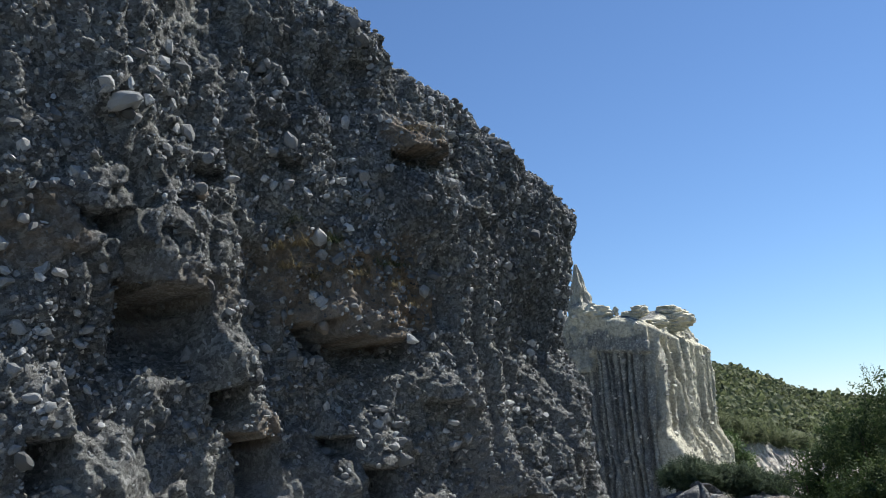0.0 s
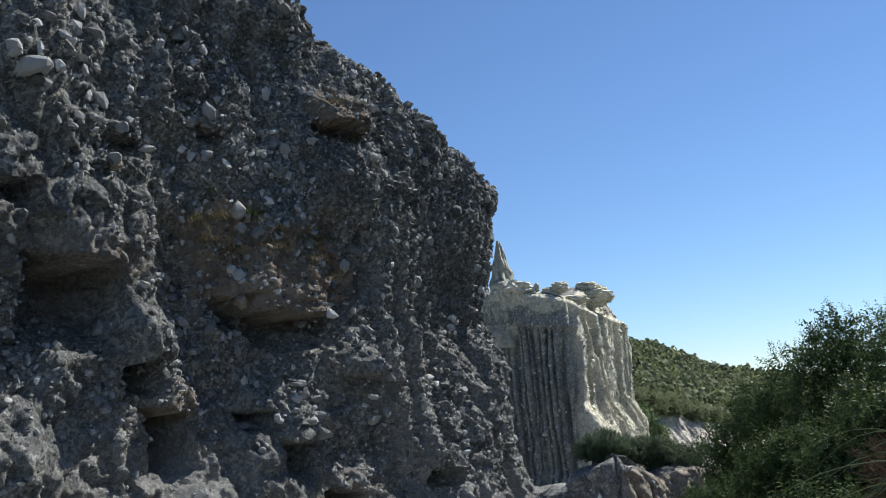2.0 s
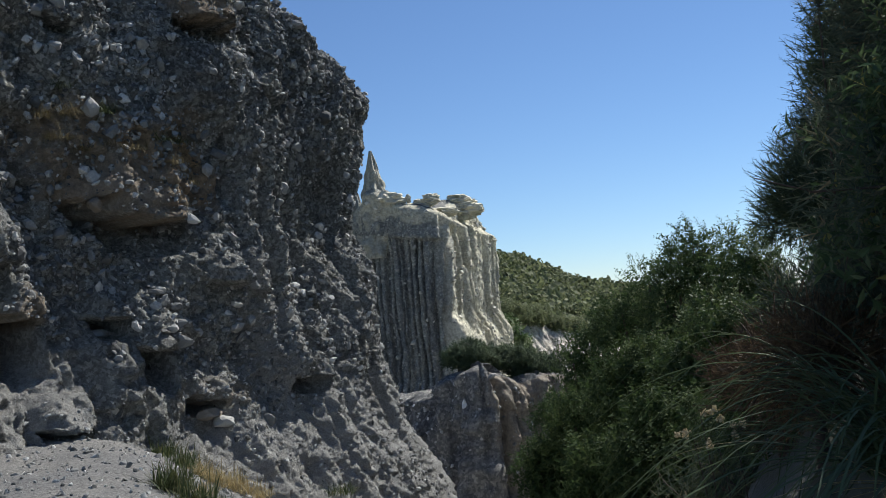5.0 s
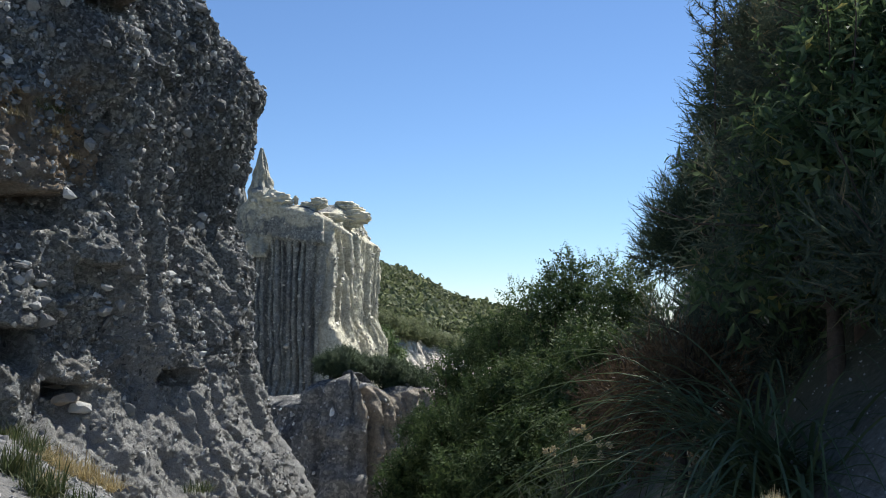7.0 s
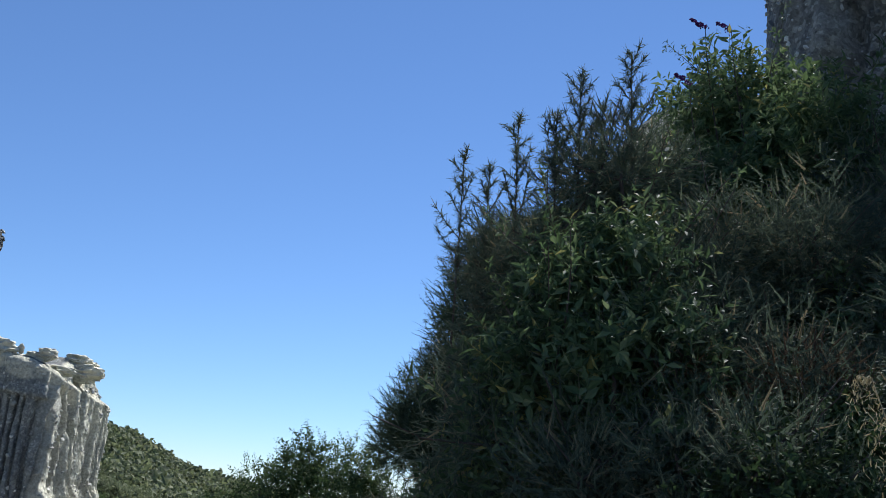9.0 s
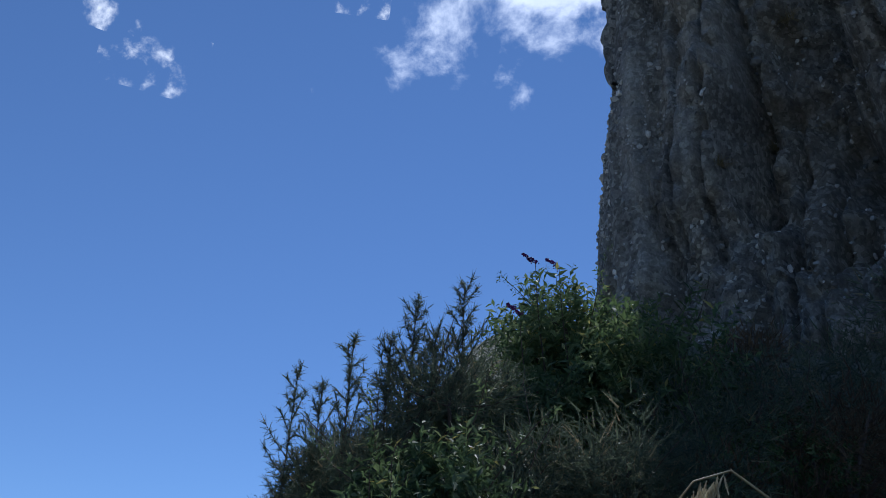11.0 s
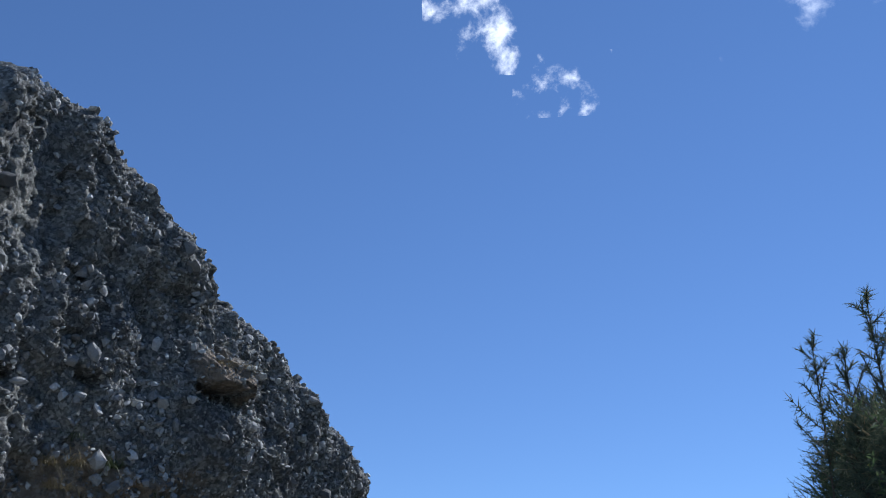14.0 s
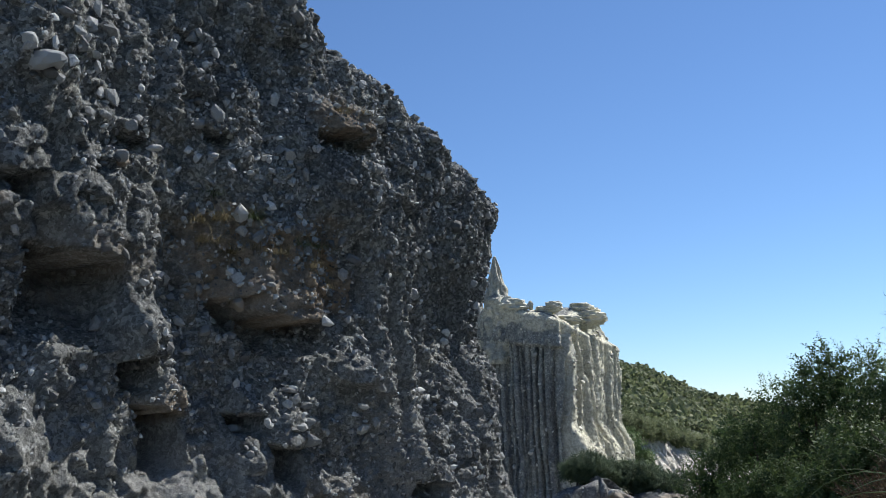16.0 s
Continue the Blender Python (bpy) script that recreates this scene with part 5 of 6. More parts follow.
def feather(base, axis, length, width, n, r, hang=0.35):
    """Hair-fine strands round an axis: a grass plume."""
    axis = np.array(axis) / np.linalg.norm(axis)
    q = r.uniform(0, 1, n)
    root = base + np.outer(q * length, axis)
    d = r.normal(size=(n, 3))
    d -= np.outer(d @ axis, axis)
    d /= np.linalg.norm(d, axis=1)[:, None]
    prof = np.sin(np.clip(q * 0.84 + 0.12, 0, 1) * math.pi) ** 0.75 + 0.08
    reach = width * prof * r.uniform(0.25, 0.9, n)
    tip = root + d * reach[:, None] + np.outer(length * 0.30 * r.uniform(0.4, 1.3, n), axis) - np.outer(hang * reach * r.uniform(0, 1.6, n), (0, 0, 1)) + r.normal(size=(n, 3)) * width * 0.05
    s = np.cross(d, axis) * 0.0011
    mid = (root + tip) / 2 + d * (0.22 * reach)[:, None] + np.outer(0.1 * reach, (0, 0, 1))
    v = np.stack([root - s, root + s, mid + s * 0.8, tip, mid - s * 0.8], 1).reshape(-1, 3)
    i = (np.arange(n) * 5)[:, None]
    f = np.concatenate([np.hstack([i, i + 1, i + 2, i + 4]), np.hstack([i + 4, i + 2, i + 3, i + 3])])
    tri = np.concatenate([np.hstack([i, i + 1, i + 2]), np.hstack([i, i + 2, i + 4]), np.hstack([i + 4, i + 2, i + 3])])
    return v, tri


tx, ty, _ = polar(38.4, 4.7)
tg = EYE_Z + 4.7 * math.tan(radians(-7.5))
gx = ground_at(tx, ty)
toetoe = tussock("toetoe_clump", (tx, ty, min(gx, tg)), 230, 2.0, 0.012, FLAX, "toetoe clump with long arching green blades", 500, (0.3, 1.15), (0.55, 1.1), 0.28, "", None, 11, True)
dead = tussock("toetoe_clump", (tx + 0.1, ty - 0.35, min(gx, tg) - 0.1), 90, 1.3, 0.009, STRAW, "dry straw blades at the toetoe foot", 501, (0.1, 0.9), (0.4, 0.9), 0.3, "", None, 9, True)


def plume(az, d, el, length, width, lean, seed):
    r = np.random.default_rng(seed)
    x, y, z = polar(az, d, EYE_Z + d * math.tan(radians(el)))
    g = min(ground_at(x, y), z - 0.7)
    ob = thing("toetoe_plume", (x, y, g), "fluffy cream toetoe seed plume on a stalk", "grass plume", "toetoe plumes")
    top = np.array([0, 0, z - g])
    axis = np.array([lean, 0.05, 1.0])
    axis /= np.linalg.norm(axis)
    base = top - axis * length
    part("stalk", mesh_arrays("stalk", *tube([(0, 0, 0), base * 0.5 + np.array([0.02, 0, 0]), base, top], [0.006, 0.005, 0.004, 0.001], 5), STRAW, True), ob)
    part("plume", mesh_arrays("plume", *feather(base, axis, length * 0.72, width, 17000, r), PLUME, False), ob)


plume(36.9, 2.2, -10.8, 0.36, 0.095, 0.08, 511)
plume(35.0, 2.25, -13.0, 0.32, 0.075, -0.15, 512)
plume(43.4, 2.3, -10.6, 0.30, 0.05, 0.2, 513)
left_turn = math.radians(142)
tussock("toetoe_clump", (tx - 0.1, ty, min(gx, tg) + 0.15), 30, 2.0, 0.012, FLAX, "long toetoe blades arching over the gully edge", 502, (0.6, 1.05), (0.65, 1.0), 0.15, "", (left_turn, 0.45), 14, True)
# low growth under the trees
for k, (az, d, el, w, kind) in enumerate(((38.5, 6.6, -1.5, 1.6, 0), (47.5, 4.6, -1.0, 1.5, 0), (31.0, 10.0, -8.0, 1.8, 1),
                                          (28.5, 12.0, -8.5, 2.0, 0), (51.0, 4.4, 1.5, 1.4, 0), (36.0, 9.0, -0.5, 1.8, 0), (55.0, 4.4, 3.0, 1.4, 1))):
    place_bush(az, d, el, w, ("gorse", "small")[kind], (2200, 900)[kind], (1.0, 0.55)[kind], (GORSE, BUSH_LEAF)[kind], "low dark scrub under the trees on the bank", 900 + k, "scrub", "bush", 9, 0.6, 3, 0.3, "low scrub on the bank", low=0.05)



def pale_weed(az, d, el, seed):
    """A thin weed with a few small pale flower heads."""
    r = np.random.default_rng(seed)
    x, y, z = polar(az, d, EYE_Z + d * math.tan(radians(el)))
    g = min(ground_at(x, y), z - 0.3)
    ob = thing("weed", (x, y, g), "thin weed with small pale flower heads", "plant", "pale-flowered weeds")
    tip = np.array([0, 0, z - g])
    part("stem", mesh_arrays("stem", *tube([(0.1, 0.05, 0), tip * 0.5 + np.array([0.05, 0, 0]), tip], [0.005, 0.004, 0.002], 5), BARK, True), ob)
    for k in range(3):
        c = tip + r.normal(size=3) * np.array([0.05, 0.05, 0.03])
        part("flower", stones_part(c + r.normal(size=(24, 3)) * 0.009, 0.009, r, PLUME), ob, "pale cream flower head")


for k, (az, el) in enumerate(((26.7, -7.2), (28.4, -8.0), (27.5, -8.8), (26.2, -8.6))):
    pale_weed(az, 6.0, el, 470 + k)


def seed_grass(az, d, el, n, length, seed, heading):
    """Tall dry grass whose drooping heads hang in fine branches."""
    r = np.random.default_rng(seed)
    x, y, _ = polar(az, d)
    g = ground_at(x, y)
    z = EYE_Z + d * math.tan(radians(el)) - g
    ob = thing("dry_grass", (x, y, g), "tall dry straw-coloured grass with drooping seed heads", "grass", "dry seed grass")
    stems, heads = [], []
    for k in range(n):
        a = r.normal(heading, 0.5)
        h = np.array([math.cos(a), math.sin(a), 0])
        t = np.linspace(0, 1, 12)
        top = z * r.uniform(0.72, 1.06)
        ln = length * r.uniform(0.7, 1.2)
        f0 = np.array([r.normal(0, 0.1), r.normal(0, 0.1), 0])
        p = f0 + np.outer(t * ln * 0.75, h) + np.outer(top * (1.25 * t - 0.25 * t ** 6) * 0.85, (0, 0, 1))
        stems.append(tube(p, np.linspace(0.0035, 0.001, 12), 4))
        for q in np.linspace(0.68, 1.0, 46):
            c = np.array([np.interp(q, t, p[:, i]) for i in range(3)])
            l = 0.075 * r.uniform(0.6, 1.2) * (1.2 - 0.5 * (q - 0.72) / 0.28)
            dd = h * r.uniform(0.3, 1.0) + r.normal(size=3) * 0.35
            for e in range(7):
                b = c + dd * l * (e / 7) - np.array([0, 0, l * 0.9 * (e / 7) ** 2])
                heads.append(b)
    part("stalk", mesh_arrays("stalk", *stack(stems), STRAW, True), ob)
    heads = np.array(heads)
    tv = np.array([(-0.0011, 0, 0), (0.0011, 0, 0), (0.0008, 0.0009, 0.009), (-0.0008, -0.0009, 0.009), (0, 0, 0.016)])
    tf = np.array([(0, 1, 2), (0, 2, 3), (3, 2, 4)])
    m = len(heads)
    part("seed_head", mesh_arrays("seed_head", *merge(tv, tf, aligned(r.normal(size=(m, 3)) * 0.5 + np.array([0, 0, -1]), r.uniform(0.6, 1.1, m), r), heads), STRAW, False), ob)


seed_grass(75.5, 2.0, 20.5, 13, 0.46, 521, math.radians(118))
seed_grass(73.5, 1.95, 17.0, 13, 0.38, 522, math.radians(112))
seed_grass(79.0, 2.1, 21.5, 12, 0.48, 523, math.radians(115))
seed_grass(71.0, 2.0, 12.0, 13, 0.28, 524, math.radians(110))
seed_grass(68.5, 2.3, 7.5, 12, 0.22, 525, math.radians(112))


def nodding_plume(az, d, el, seed):
    """A toetoe stalk that bends over, with its cream plume hanging from the bend."""
    r = np.random.default_rng(seed)
    x, y, z = polar(az, d, EYE_Z + d * math.tan(radians(el)))
    side = np.array([math.cos(radians(az)), -math.sin(radians(az)), 0])
    fx_, fy_ = x + side[0] * 0.42, y + side[1] * 0.42
    g = ground_at(fx_, fy_)
    ob = thing("toetoe_plume", (fx_, fy_, g), "nodding cream toetoe plume bent over on its stalk", "grass plume", "toetoe plumes")
    h = z - g
    bend = np.array([(0, 0, 0), (0, 0, h * 0.55), *(side * -k + np.array([0, 0, h * v]) for k, v in ((0.06, 0.86), (0.16, 0.98), (0.27, 1.02), (0.36, 1.01), (0.42, 0.98)))])
    part("stalk", mesh_arrays("stalk", *tube(bend, np.linspace(0.005, 0.002, len(bend)), 5), STRAW, True), ob)
    tufts = []
    for k in range(40):
        b = bend[4] + (bend[6] - bend[4]) * r.uniform(0.1, 1.05) + r.normal(size=3) * 0.006
        tufts.append(feather(b, -side * r.uniform(0.1, 0.5) + np.array([0, 0, -1.0]) + r.normal(size=3) * 0.12, 0.035 + 0.05 * r.uniform(), 0.006, 45, r, 0.3))
    part("plume", mesh_arrays("plume", *stack(tufts), PLUME, False), ob)


nodding_plume(62.3, 2.2, 18.6, 526)
# mixed growth on the bank's upper part
for k, (az, d, el, w, kind) in enumerate(((57.0, 7.2, 14.5, 1.5, 0), (60.0, 6.4, 15.5, 1.4, 1), (63.0, 7.0, 17.0, 1.5, 2), (66.0, 7.4, 20.0, 1.5, 0), (69.5, 7.5, 21.0, 1.6, 2), (60.5, 9.5, 24.0, 1.6, 0), (65.0, 9.8, 24.8, 1.5, 2), (54.5, 5.0, 8.5, 1.2, 2), (58.0, 4.6, 8.0, 1.1, 0), (52.0, 5.0, 5.0, 1.2, 2), (62.0, 4.9, 6.0, 1.2, 0))):
    place_bush(az, d, el, w, ("small", "broad", "gorse")[kind], (750, 380, 1500)[kind], (0.5, 0.8, 1.0)[kind], (LIGHT_LEAF, BROAD_LEAF, BROWN_LEAF)[kind],
               ("light green small-leaved shrub on the bank", "light green buddleia bush with long pointed leaves", "withered brown gorse on the bank")[kind], 950 + k, "scrub", "bush", 8, 0.6, 5, 0.35, "mixed scrub on the bank", low=0.15)
# dry tufts on the bank below the cliff
for k, (az, d, el, l) in enumerate(((62.5, 13, 27.5, 0.9), (60.5, 12, 26.5, 0.8), (64.5, 13, 28.3, 0.9), (58.5, 12.5, 27.2, 0.7), (67, 13, 28.5, 0.8), (62, 10, 23, 0.7))):
    x, y, _ = polar(az, d)
    tussock("dry_tuft", (x, y, ground_at(x, y)), 130, l, 0.006, DULL_STRAW, "tuft of dry pale grass below the cliff", 530 + k, (0.7, 1.5), (0.2, 0.8), 0.2, "dry tufts on the bank")
for k, (az, z) in enumerate(((66.5, 14.0), (69.5, 16.5), (64.2, 13.0))):
    j = int(np.argmin(np.abs(RA[0] - az)))
    i = int(np.argmin(np.abs(RP[:, j, 2] - z)))
    tussock("cliff_tuft", tuple(RP[i, j]), 110, 0.7, 0.006, DULL_STRAW, "dry grass tuft clinging to the cliff", 540 + k, (0.3, 1.3), (0.5, 1.3), 0.12, "tufts on the cliff")
# a shrub on the far cliff's top
kx, ky, _ = polar(60.2, 18.6)
shrub("bush", (kx, ky, EYE_Z + 18.2 * math.tan(radians(49.3))), [(0, 0, 0.5, 0.55, 0.5), (0.5, -0.4, 0.7, 0.6, 0.5)], "oval", 420, 1.0, BUSH_LEAF, "small dark bush on the cliff top", "bush", 551, 0.03)

# tufts and small plants on the near cliff
for k, (az, z, l, mat, n) in enumerate(((-8.9, 4.75, 0.5, DULL_STRAW, 150), (-10.2, 4.7, 0.45, DULL_STRAW, 130), (-7.3, 4.85, 0.42, GREEN_GRASS, 170), (-9.6, 4.4, 0.4, DULL_STRAW, 120), (-8.2, 4.3, 0.4, DULL_STRAW, 120), (-9.4, 5.15, 0.25, GREEN_GRASS, 50), (-4.7, 4.55, 0.30, GREEN_GRASS, 80), (-3.2, 4.6, 0.30, GREEN_GRASS, 90),
                                        (-5.5, 4.35, 0.3, DULL_STRAW, 90), (-4.0, 4.2, 0.3, DULL_STRAW, 90), (-6.6, 4.3, 0.3, DULL_STRAW, 80), (-2.4, 6.9, 0.25, DULL_STRAW, 60), (-1.2, 6.95, 0.25, DULL_STRAW, 60), (-7.3, 4.4, 0.3, DULL_STRAW, 60), (-2.6, 3.95, 0.25, DULL_STRAW, 60))):
    p, q = near_point(az, z)
    tussock("cliff_tuft", tuple(p + q * 0.02), n, l * 1.1, 0.0055, mat, "small dry grass tuft on a cliff ledge" if mat is DULL_STRAW else "small green plant on a cliff ledge", 560 + k, (0.3, 1.4), (0.3, 1.2), 0.16, "tufts on the near cliff", None, 5)
# tufts on the talus at the cliff's foot
def talus_point(az, el):
    """Where the talus or the ground below the near cliff is met at an azimuth and elevation."""
    p = NP_.reshape(-1, 3)
    h = np.hypot(p[:, 0], p[:, 1])
    off = np.hypot(np.degrees(np.arctan2(p[:, 0], p[:, 1])) - az, np.degrees(np.arctan2(p[:, 2] - EYE_Z, h)) - el)
    near = off < 0.5
    best = min(h[near]) if near.any() else 1e9
    for d in np.arange(4.0, min(best, 14.0), 0.1):
        x, y, _ = polar(az, d)
        g = ground_at(x, y)
        if g >= EYE_Z + d * math.tan(radians(el)):
            return (x, y, g)
    x, y, _ = polar(az, min(best, 14.0))
    return (x, y, EYE_Z + min(best, 14.0) * math.tan(radians(el)))


for k, (az, el, l, mat, n) in enumerate(((-5.1, -6.9, 0.5, GREEN_GRASS, 170), (-4.2, -7.6, 0.5, GREEN_GRASS, 160), (-3.3, -8.2, 0.5, STRAW, 170), (-2.5, -8.7, 0.5, STRAW, 200), (-1.6, -9.2, 0.5, STRAW, 220), (-0.9, -9.5, 0.42, STRAW, 180), (0.1, -9.9, 0.4, STRAW, 170), (5.0, -10.2, 0.35, GREEN_GRASS, 130), (-3.0, -9.4, 0.35, STRAW, 110))):
    tussock("grass_tuft", talus_point(az, el), n, l, 0.007, mat, "clump of dry straw grass on the gravel" if mat is STRAW else "clump of green grass on the gravel", 640 + k, (0.6, 1.5), (0.2, 0.8), 0.2, "grass on the gravel", None, 6)
# tufts on the gravel at the cliff's foot
for k, (az, d, l, mat, n) in enumerate(((-4.6, 10.6, 0.65, GREEN_GRASS, 300), (-3.4, 9.9, 0.6, GREEN_GRASS, 280), (-1.8, 9.7, 0.45, GREEN_GRASS, 160), (5.0, 10.2, 0.4, GREEN_GRASS, 160), (6.8, 11.0, 0.2, GREEN_GRASS, 70))):
    x, y, _ = polar(az, d)
    tussock("grass_tuft", (x, y, ground_at(x, y)), n, l, 0.008, mat, "clump of dry straw grass on the gravel" if mat is STRAW else "clump of green grass on the gravel", 580 + k, (0.6, 1.5), (0.2, 0.8), 0.22, "grass on the gravel", None, 6)
# bushes on the spur
for k, (az, d, el, w) in enumerate(((12.6, 60, -2.1, 2.4), (13.6, 60, -1.9, 2.8), (14.8, 61, -2.3, 2.6), (15.9, 62, -2.2, 3.0), (17.0, 62, -2.6, 3.2), (17.9, 62, -3.2, 2.6))):
    x, y, _ = polar(az, d)
    z = EYE_Z + d * math.tan(radians(el))
    g = EYE_Z + d * math.tan(radians(float(np.interp(az, [11.3, 12.2, 13.3, 14.2, 15.5, 16.5, 18.5], [-4.7, -3.5, -3.1, -3.5, -4.9, -4.5, -4.3])))) - 0.2
    shrub("bush", (x, y, g), round_clumps(max(z - g, 1.0), w, 7, 600 + k, 0.2), "leafy", 1500, 1.5, DARK_NEEDLE, "dark green bush on the rock spur", "bush", 600 + k, 0.06, group="bushes on the spur")
for k, (az, d, el, w) in enumerate(((15.7, 150, -0.6, 5), (16.2, 150, -1.3, 5), (16.6, 140, -2.6, 5))):
    x, y, _ = polar(az, d)
    z = EYE_Z + d * math.tan(radians(el))
    g = ground_at(x, y)
    shrub("tree", (x, y, g), round_clumps(z - g, w, 9, 640 + k, 0.35), "oval", 700, 6.0, LIGHT_LEAF, "light green tree in the valley", "tree", 640 + k, 0.2, group="valley trees")

for k in range(9):
    az = 15.4 + k * 0.62
    d = float(np.interp(az, [14.0, 16.6, 18.2, 19.8, 22], [195, 210, 222, 235, 253]))
    x, y, _ = polar(az, d)
    g = EYE_Z + d * math.tan(radians(float(np.interp(az, [13, 16.2, 17, 18, 19.4, 22], [-0.3, -0.3, -0.5, -0.8, -1.4, -3])))) - 2.0
    shrub("tree", (x, y, g), round_clumps(3.6 + 0.8 * math.sin(k * 2.1), 5.5, 8, 660 + k, 0.3), "oval", 420, 6.5, FOREST, "small green tree along the scarp's edge", "tree", 660 + k, 0.12, group="trees along the scarp")


# the hill's forest
def hill_forest(n=8000):
    r = np.random.default_rng(700)
    az = r.uniform(11, 27, n * 2)
    d = r.uniform(215, 500, n * 2)
    x, y = d * np.sin(np.radians(az)), d * np.cos(np.radians(az))
    z = ground_height(x, y)
    ok = (fbm(x / 9, y / 9, 2, 71) > -0.55)
    x, y, z = x[ok][:n], y[ok][:n], z[ok][:n]
    m = len(x)
    rad = r.lognormal(math.log(1.1), 0.35, m)
    cards, faces = [], []
    for q in range(16):
        d = r.normal(size=3)
        d = d / np.linalg.norm(d) * np.array([1.7, 1.7, 1.5]) * r.uniform(0.55, 1.0)
        d[2] = abs(d[2]) * 1.1 - 0.3
        u = r.normal(size=3)
        u /= np.linalg.norm(u)
        w = np.cross(u, d + 0.01)
        w /= np.linalg.norm(w)
        i = len(cards)
        cards += [d - u * 0.55, d + w * 0.4 + d * 0.06, d + u * 0.55, d - w * 0.4 + d * 0.06]
        faces += [(i, i + 1, i + 2), (i, i + 2, i + 3)]
    a = r.uniform(0, 6.28, m)
    c, s_ = np.cos(a), np.sin(a)
    o = np.zeros(m)
    turn = np.stack([c, -s_, o, s_, c, o, o, o, o + 1], 1).reshape(m, 3, 3) * rad[:, None, None]
    v, f = merge(np.array(cards), np.array(faces), turn, np.stack([x, y, z + rad * 0.4], 1))
    me = mesh_arrays("hill_forest", v.reshape(-1, 3), f.reshape(-1, 3), FOREST, False)
    tagged(new("hill_forest", me), "dense green bush forest covering the far hill", "forest", kind="stuff")


hill_forest()


# ---- clouds ----
def cloud_material(name, scale, low, high, glow, seed, thick):
    m, nt, b = mat_base(name)
    nt.nodes.remove(b)
    co = nt.nodes.new("ShaderNodeTexCoord").outputs["Object"]
    mp = nt.nodes.new("ShaderNodeMapping")
    mp.inputs["Location"].default_value = (seed, seed * 0.7, 0)
    nt.links.new(co, mp.inputs[0])
    n = noise_tex(nt, mp.outputs[0], scale, 10, 0.62)
    n.node.inputs["Distortion"].default_value = 0.15
    am = node(nt, "ShaderNodeMath")
    am.operation = "MULTIPLY_ADD"
    nt.links.new(n, am.inputs[0])
    am.inputs[1].default_value, am.inputs[2].default_value = 3.2, -1.6
    at = nt.nodes.new("ShaderNodeAttribute")
    at.attribute_name = "body"
    add = node(nt, "ShaderNodeMath")
    nt.links.new(am.outputs[0], add.inputs[0])
    nt.links.new(at.outputs["Fac"], add.inputs[1])
    alpha = nt.nodes.new("ShaderNodeMapRange")
    alpha.interpolation_type = "SMOOTHSTEP"
    alpha.inputs["From Min"].default_value, alpha.inputs["From Max"].default_value = low, high
    alpha.inputs["To Max"].default_value = thick
    nt.links.new(add.outputs[0], alpha.inputs[0])
    em = nt.nodes.new("ShaderNodeEmission")
    n2 = noise_tex(nt, mp.outputs[0], scale * 1.4, 6, 0.55)
    nt.links.new(ramp(nt, n2, [(0.3, (0.66, 0.70, 0.77)), (0.55, (0.9, 0.93, 0.97)), (0.7, (1.0, 1.0, 1.0))]), em.inputs[0])
    em.inputs[1].default_value = glow
    tr = nt.nodes.new("ShaderNodeBsdfTransparent")
    ms = nt.nodes.new("ShaderNodeMixShader")
    nt.links.new(alpha.outputs[0], ms.inputs[0])
    nt.links.new(tr.outputs[0], ms.inputs[1])
    nt.links.new(em.outputs[0], ms.inputs[2])
    nt.links.new(ms.outputs[0], nt.nodes["Material Output"].inputs[0])
    return m


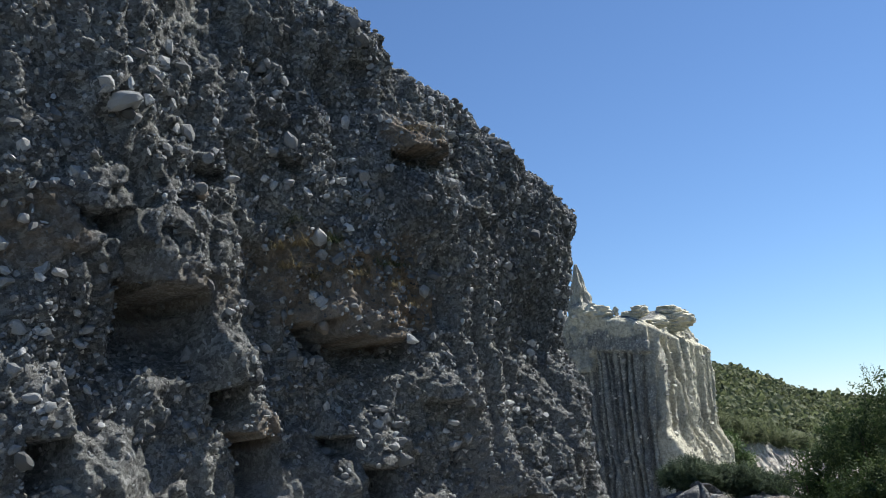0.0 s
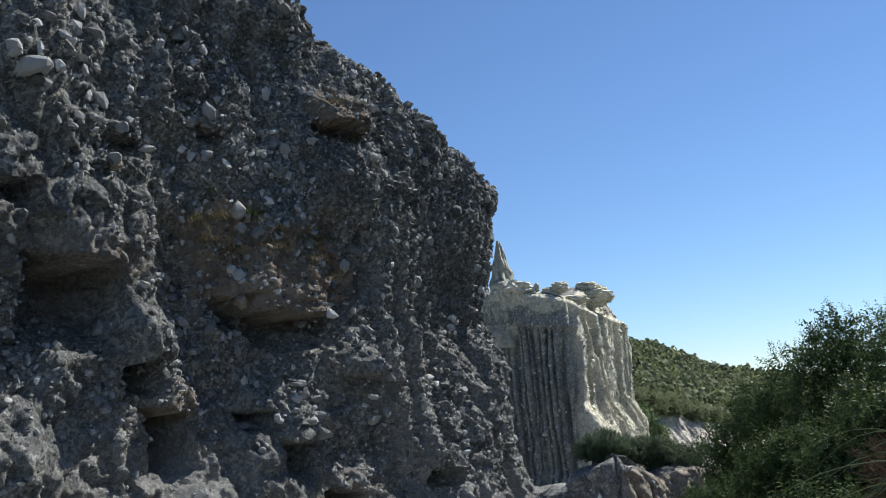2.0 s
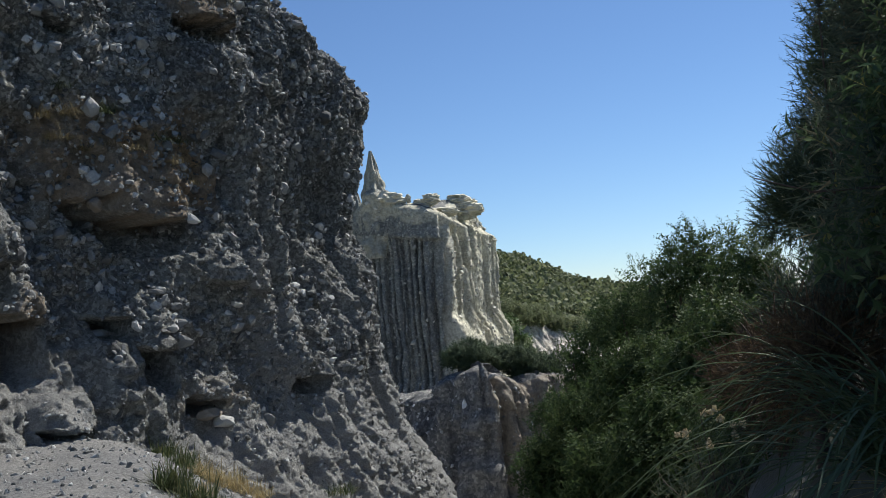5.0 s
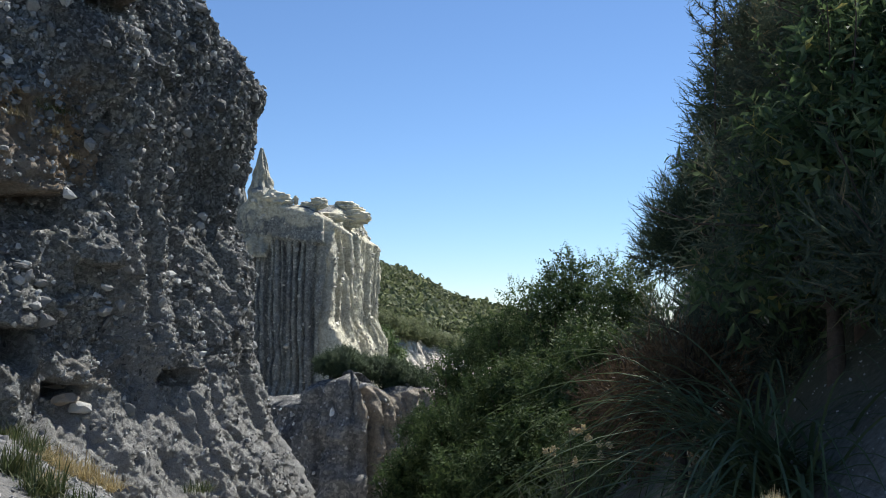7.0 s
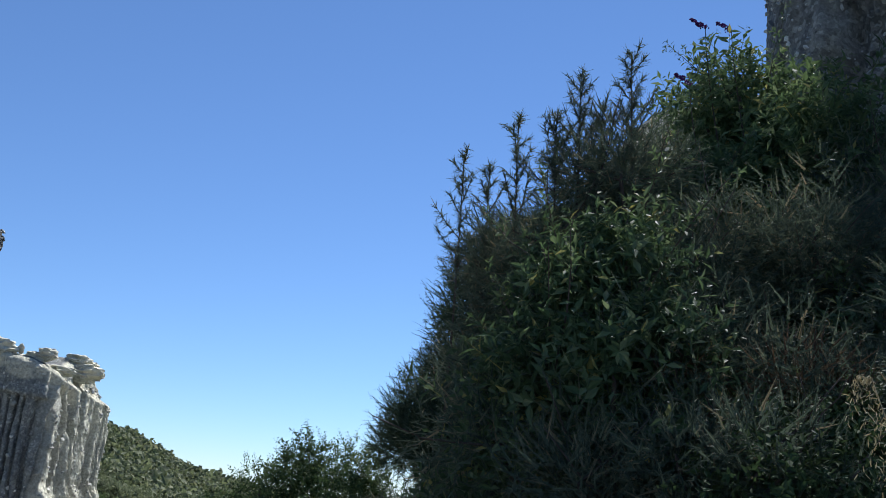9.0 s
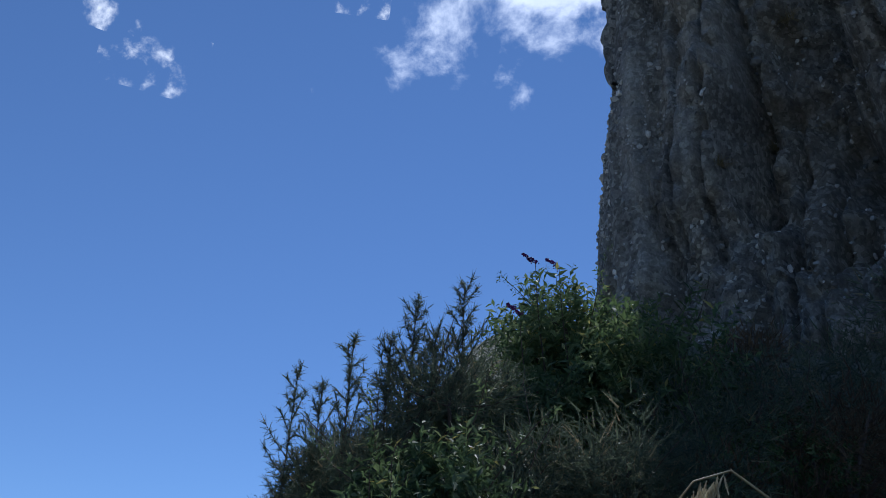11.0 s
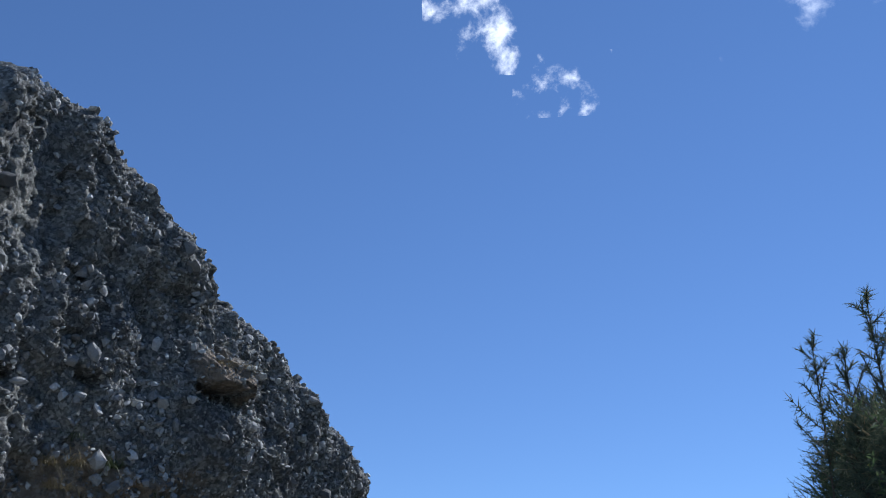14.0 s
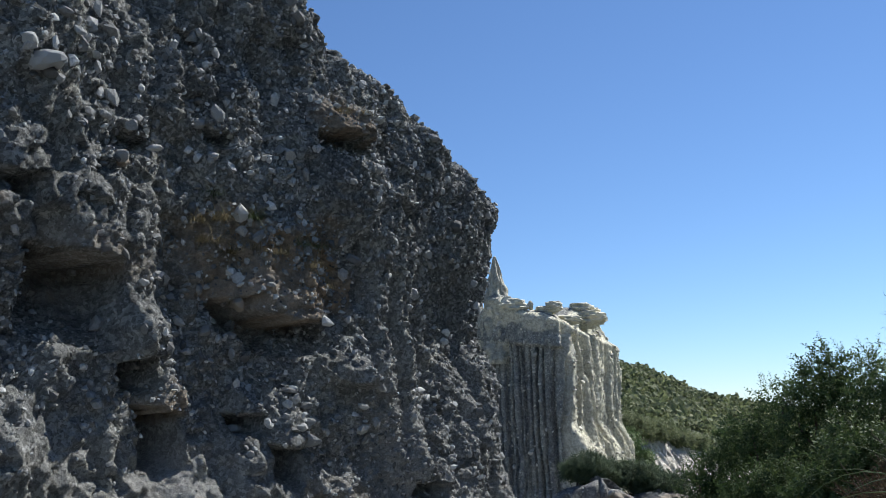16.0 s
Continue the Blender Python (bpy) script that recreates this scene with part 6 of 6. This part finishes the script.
def cloud(az, el, dist, wide, high, blobs, material, label):
    """A thin sheet of vapour that faces the valley; blobs (u, v, ru, rv, k) say where it is thick."""
    n = 90
    u, v = np.meshgrid(np.linspace(-1, 1, n), np.linspace(-1, 1, n))
    body = np.full(u.shape, -1.0)
    for a, b, ra, rb, k in blobs:
        q = 1 - ((u - a) / ra) ** 2 - ((v - b) / rb) ** 2
        body = np.maximum(body, k * np.clip(q, -1, 1))
    body = np.where(np.maximum(np.abs(u), np.abs(v)) > 0.97, -1.0, body)
    bulge = 0.06 * wide * fbm(u * 2.2, v * 2.2, 3, 5)
    verts = np.stack([u * wide, v * high, bulge], -1).reshape(-1, 3)
    idx = np.arange(n * n).reshape(n, n)
    quads = np.stack([idx[:-1, :-1], idx[:-1, 1:], idx[1:, 1:], idx[1:, :-1]], -1).reshape(-1, 4)
    me = mesh_arrays("cloud", verts, quads, material, True)
    a = me.attributes.new("body", "FLOAT", "POINT")
    a.data.foreach_set("value", body.astype(np.float32).ravel())
    ob = new("cloud", me)
    e = Vector((dist * math.sin(radians(az)) * math.cos(radians(el)), dist * math.cos(radians(az)) * math.cos(radians(el)), dist * math.sin(radians(el)) + EYE_Z))
    ob.matrix_world = look(e, e * 2)
    tagged(ob, label, "cloud", "clouds", "structure")


CLOUD = cloud_material("cloud_vapour", 0.042, 0.0, 0.75, 1.15, 3.0, 0.51)
WISP = cloud_material("cloud_wisp", 0.07, 0.0, 0.9, 0.8, 11.0, 0.9)
cloud(49, 48.5, 260, 62, 55, [(0.2, 0.1, 0.62, 0.62, 1.9), (-0.28, -0.5, 0.4, 0.38, 0.4), (-0.55, 0.25, 0.55, 0.35, 0.38), (0.25, -0.55, 0.45, 0.2, 0.3), (0.5, 0.3, 0.5, 0.6, 1.6)], CLOUD, "bright white broken cloud in front of the sun")
cloud(15.2, 42.0, 400, 26, 30, [(-0.34, 0.5, 0.22, 0.5, 0.4), (-0.1, 0.05, 0.32, 0.5, 0.5), (0.22, -0.35, 0.25, 0.45, 0.5), (0.45, -0.7, 0.2, 0.4, 0.4), (-0.5, -0.1, 0.5, 0.2, 0.3)], WISP, "small white wisp of cloud")
cloud(21.4, 37.2, 400, 22, 14, [(0.05, 0.1, 0.5, 0.5, 0.2), (0, -0.3, 0.2, 0.5, 0.2), (-0.5, 0, 0.3, 0.35, 0.15)], WISP, "faint white wisp of cloud")
cloud(27.4, 48.6, 400, 30, 24, [(-0.25, 0.3, 0.6, 0.6, 0.4), (0.1, -0.2, 0.35, 0.6, 0.3), (0.5, 0.3, 0.3, 0.4, 0.3)], WISP, "faint white wisp of cloud")
cloud(36.1, 44.3, 400, 12, 14, [(0, 0, 0.4, 0.7, 0.15)], WISP, "faint white wisp of cloud")
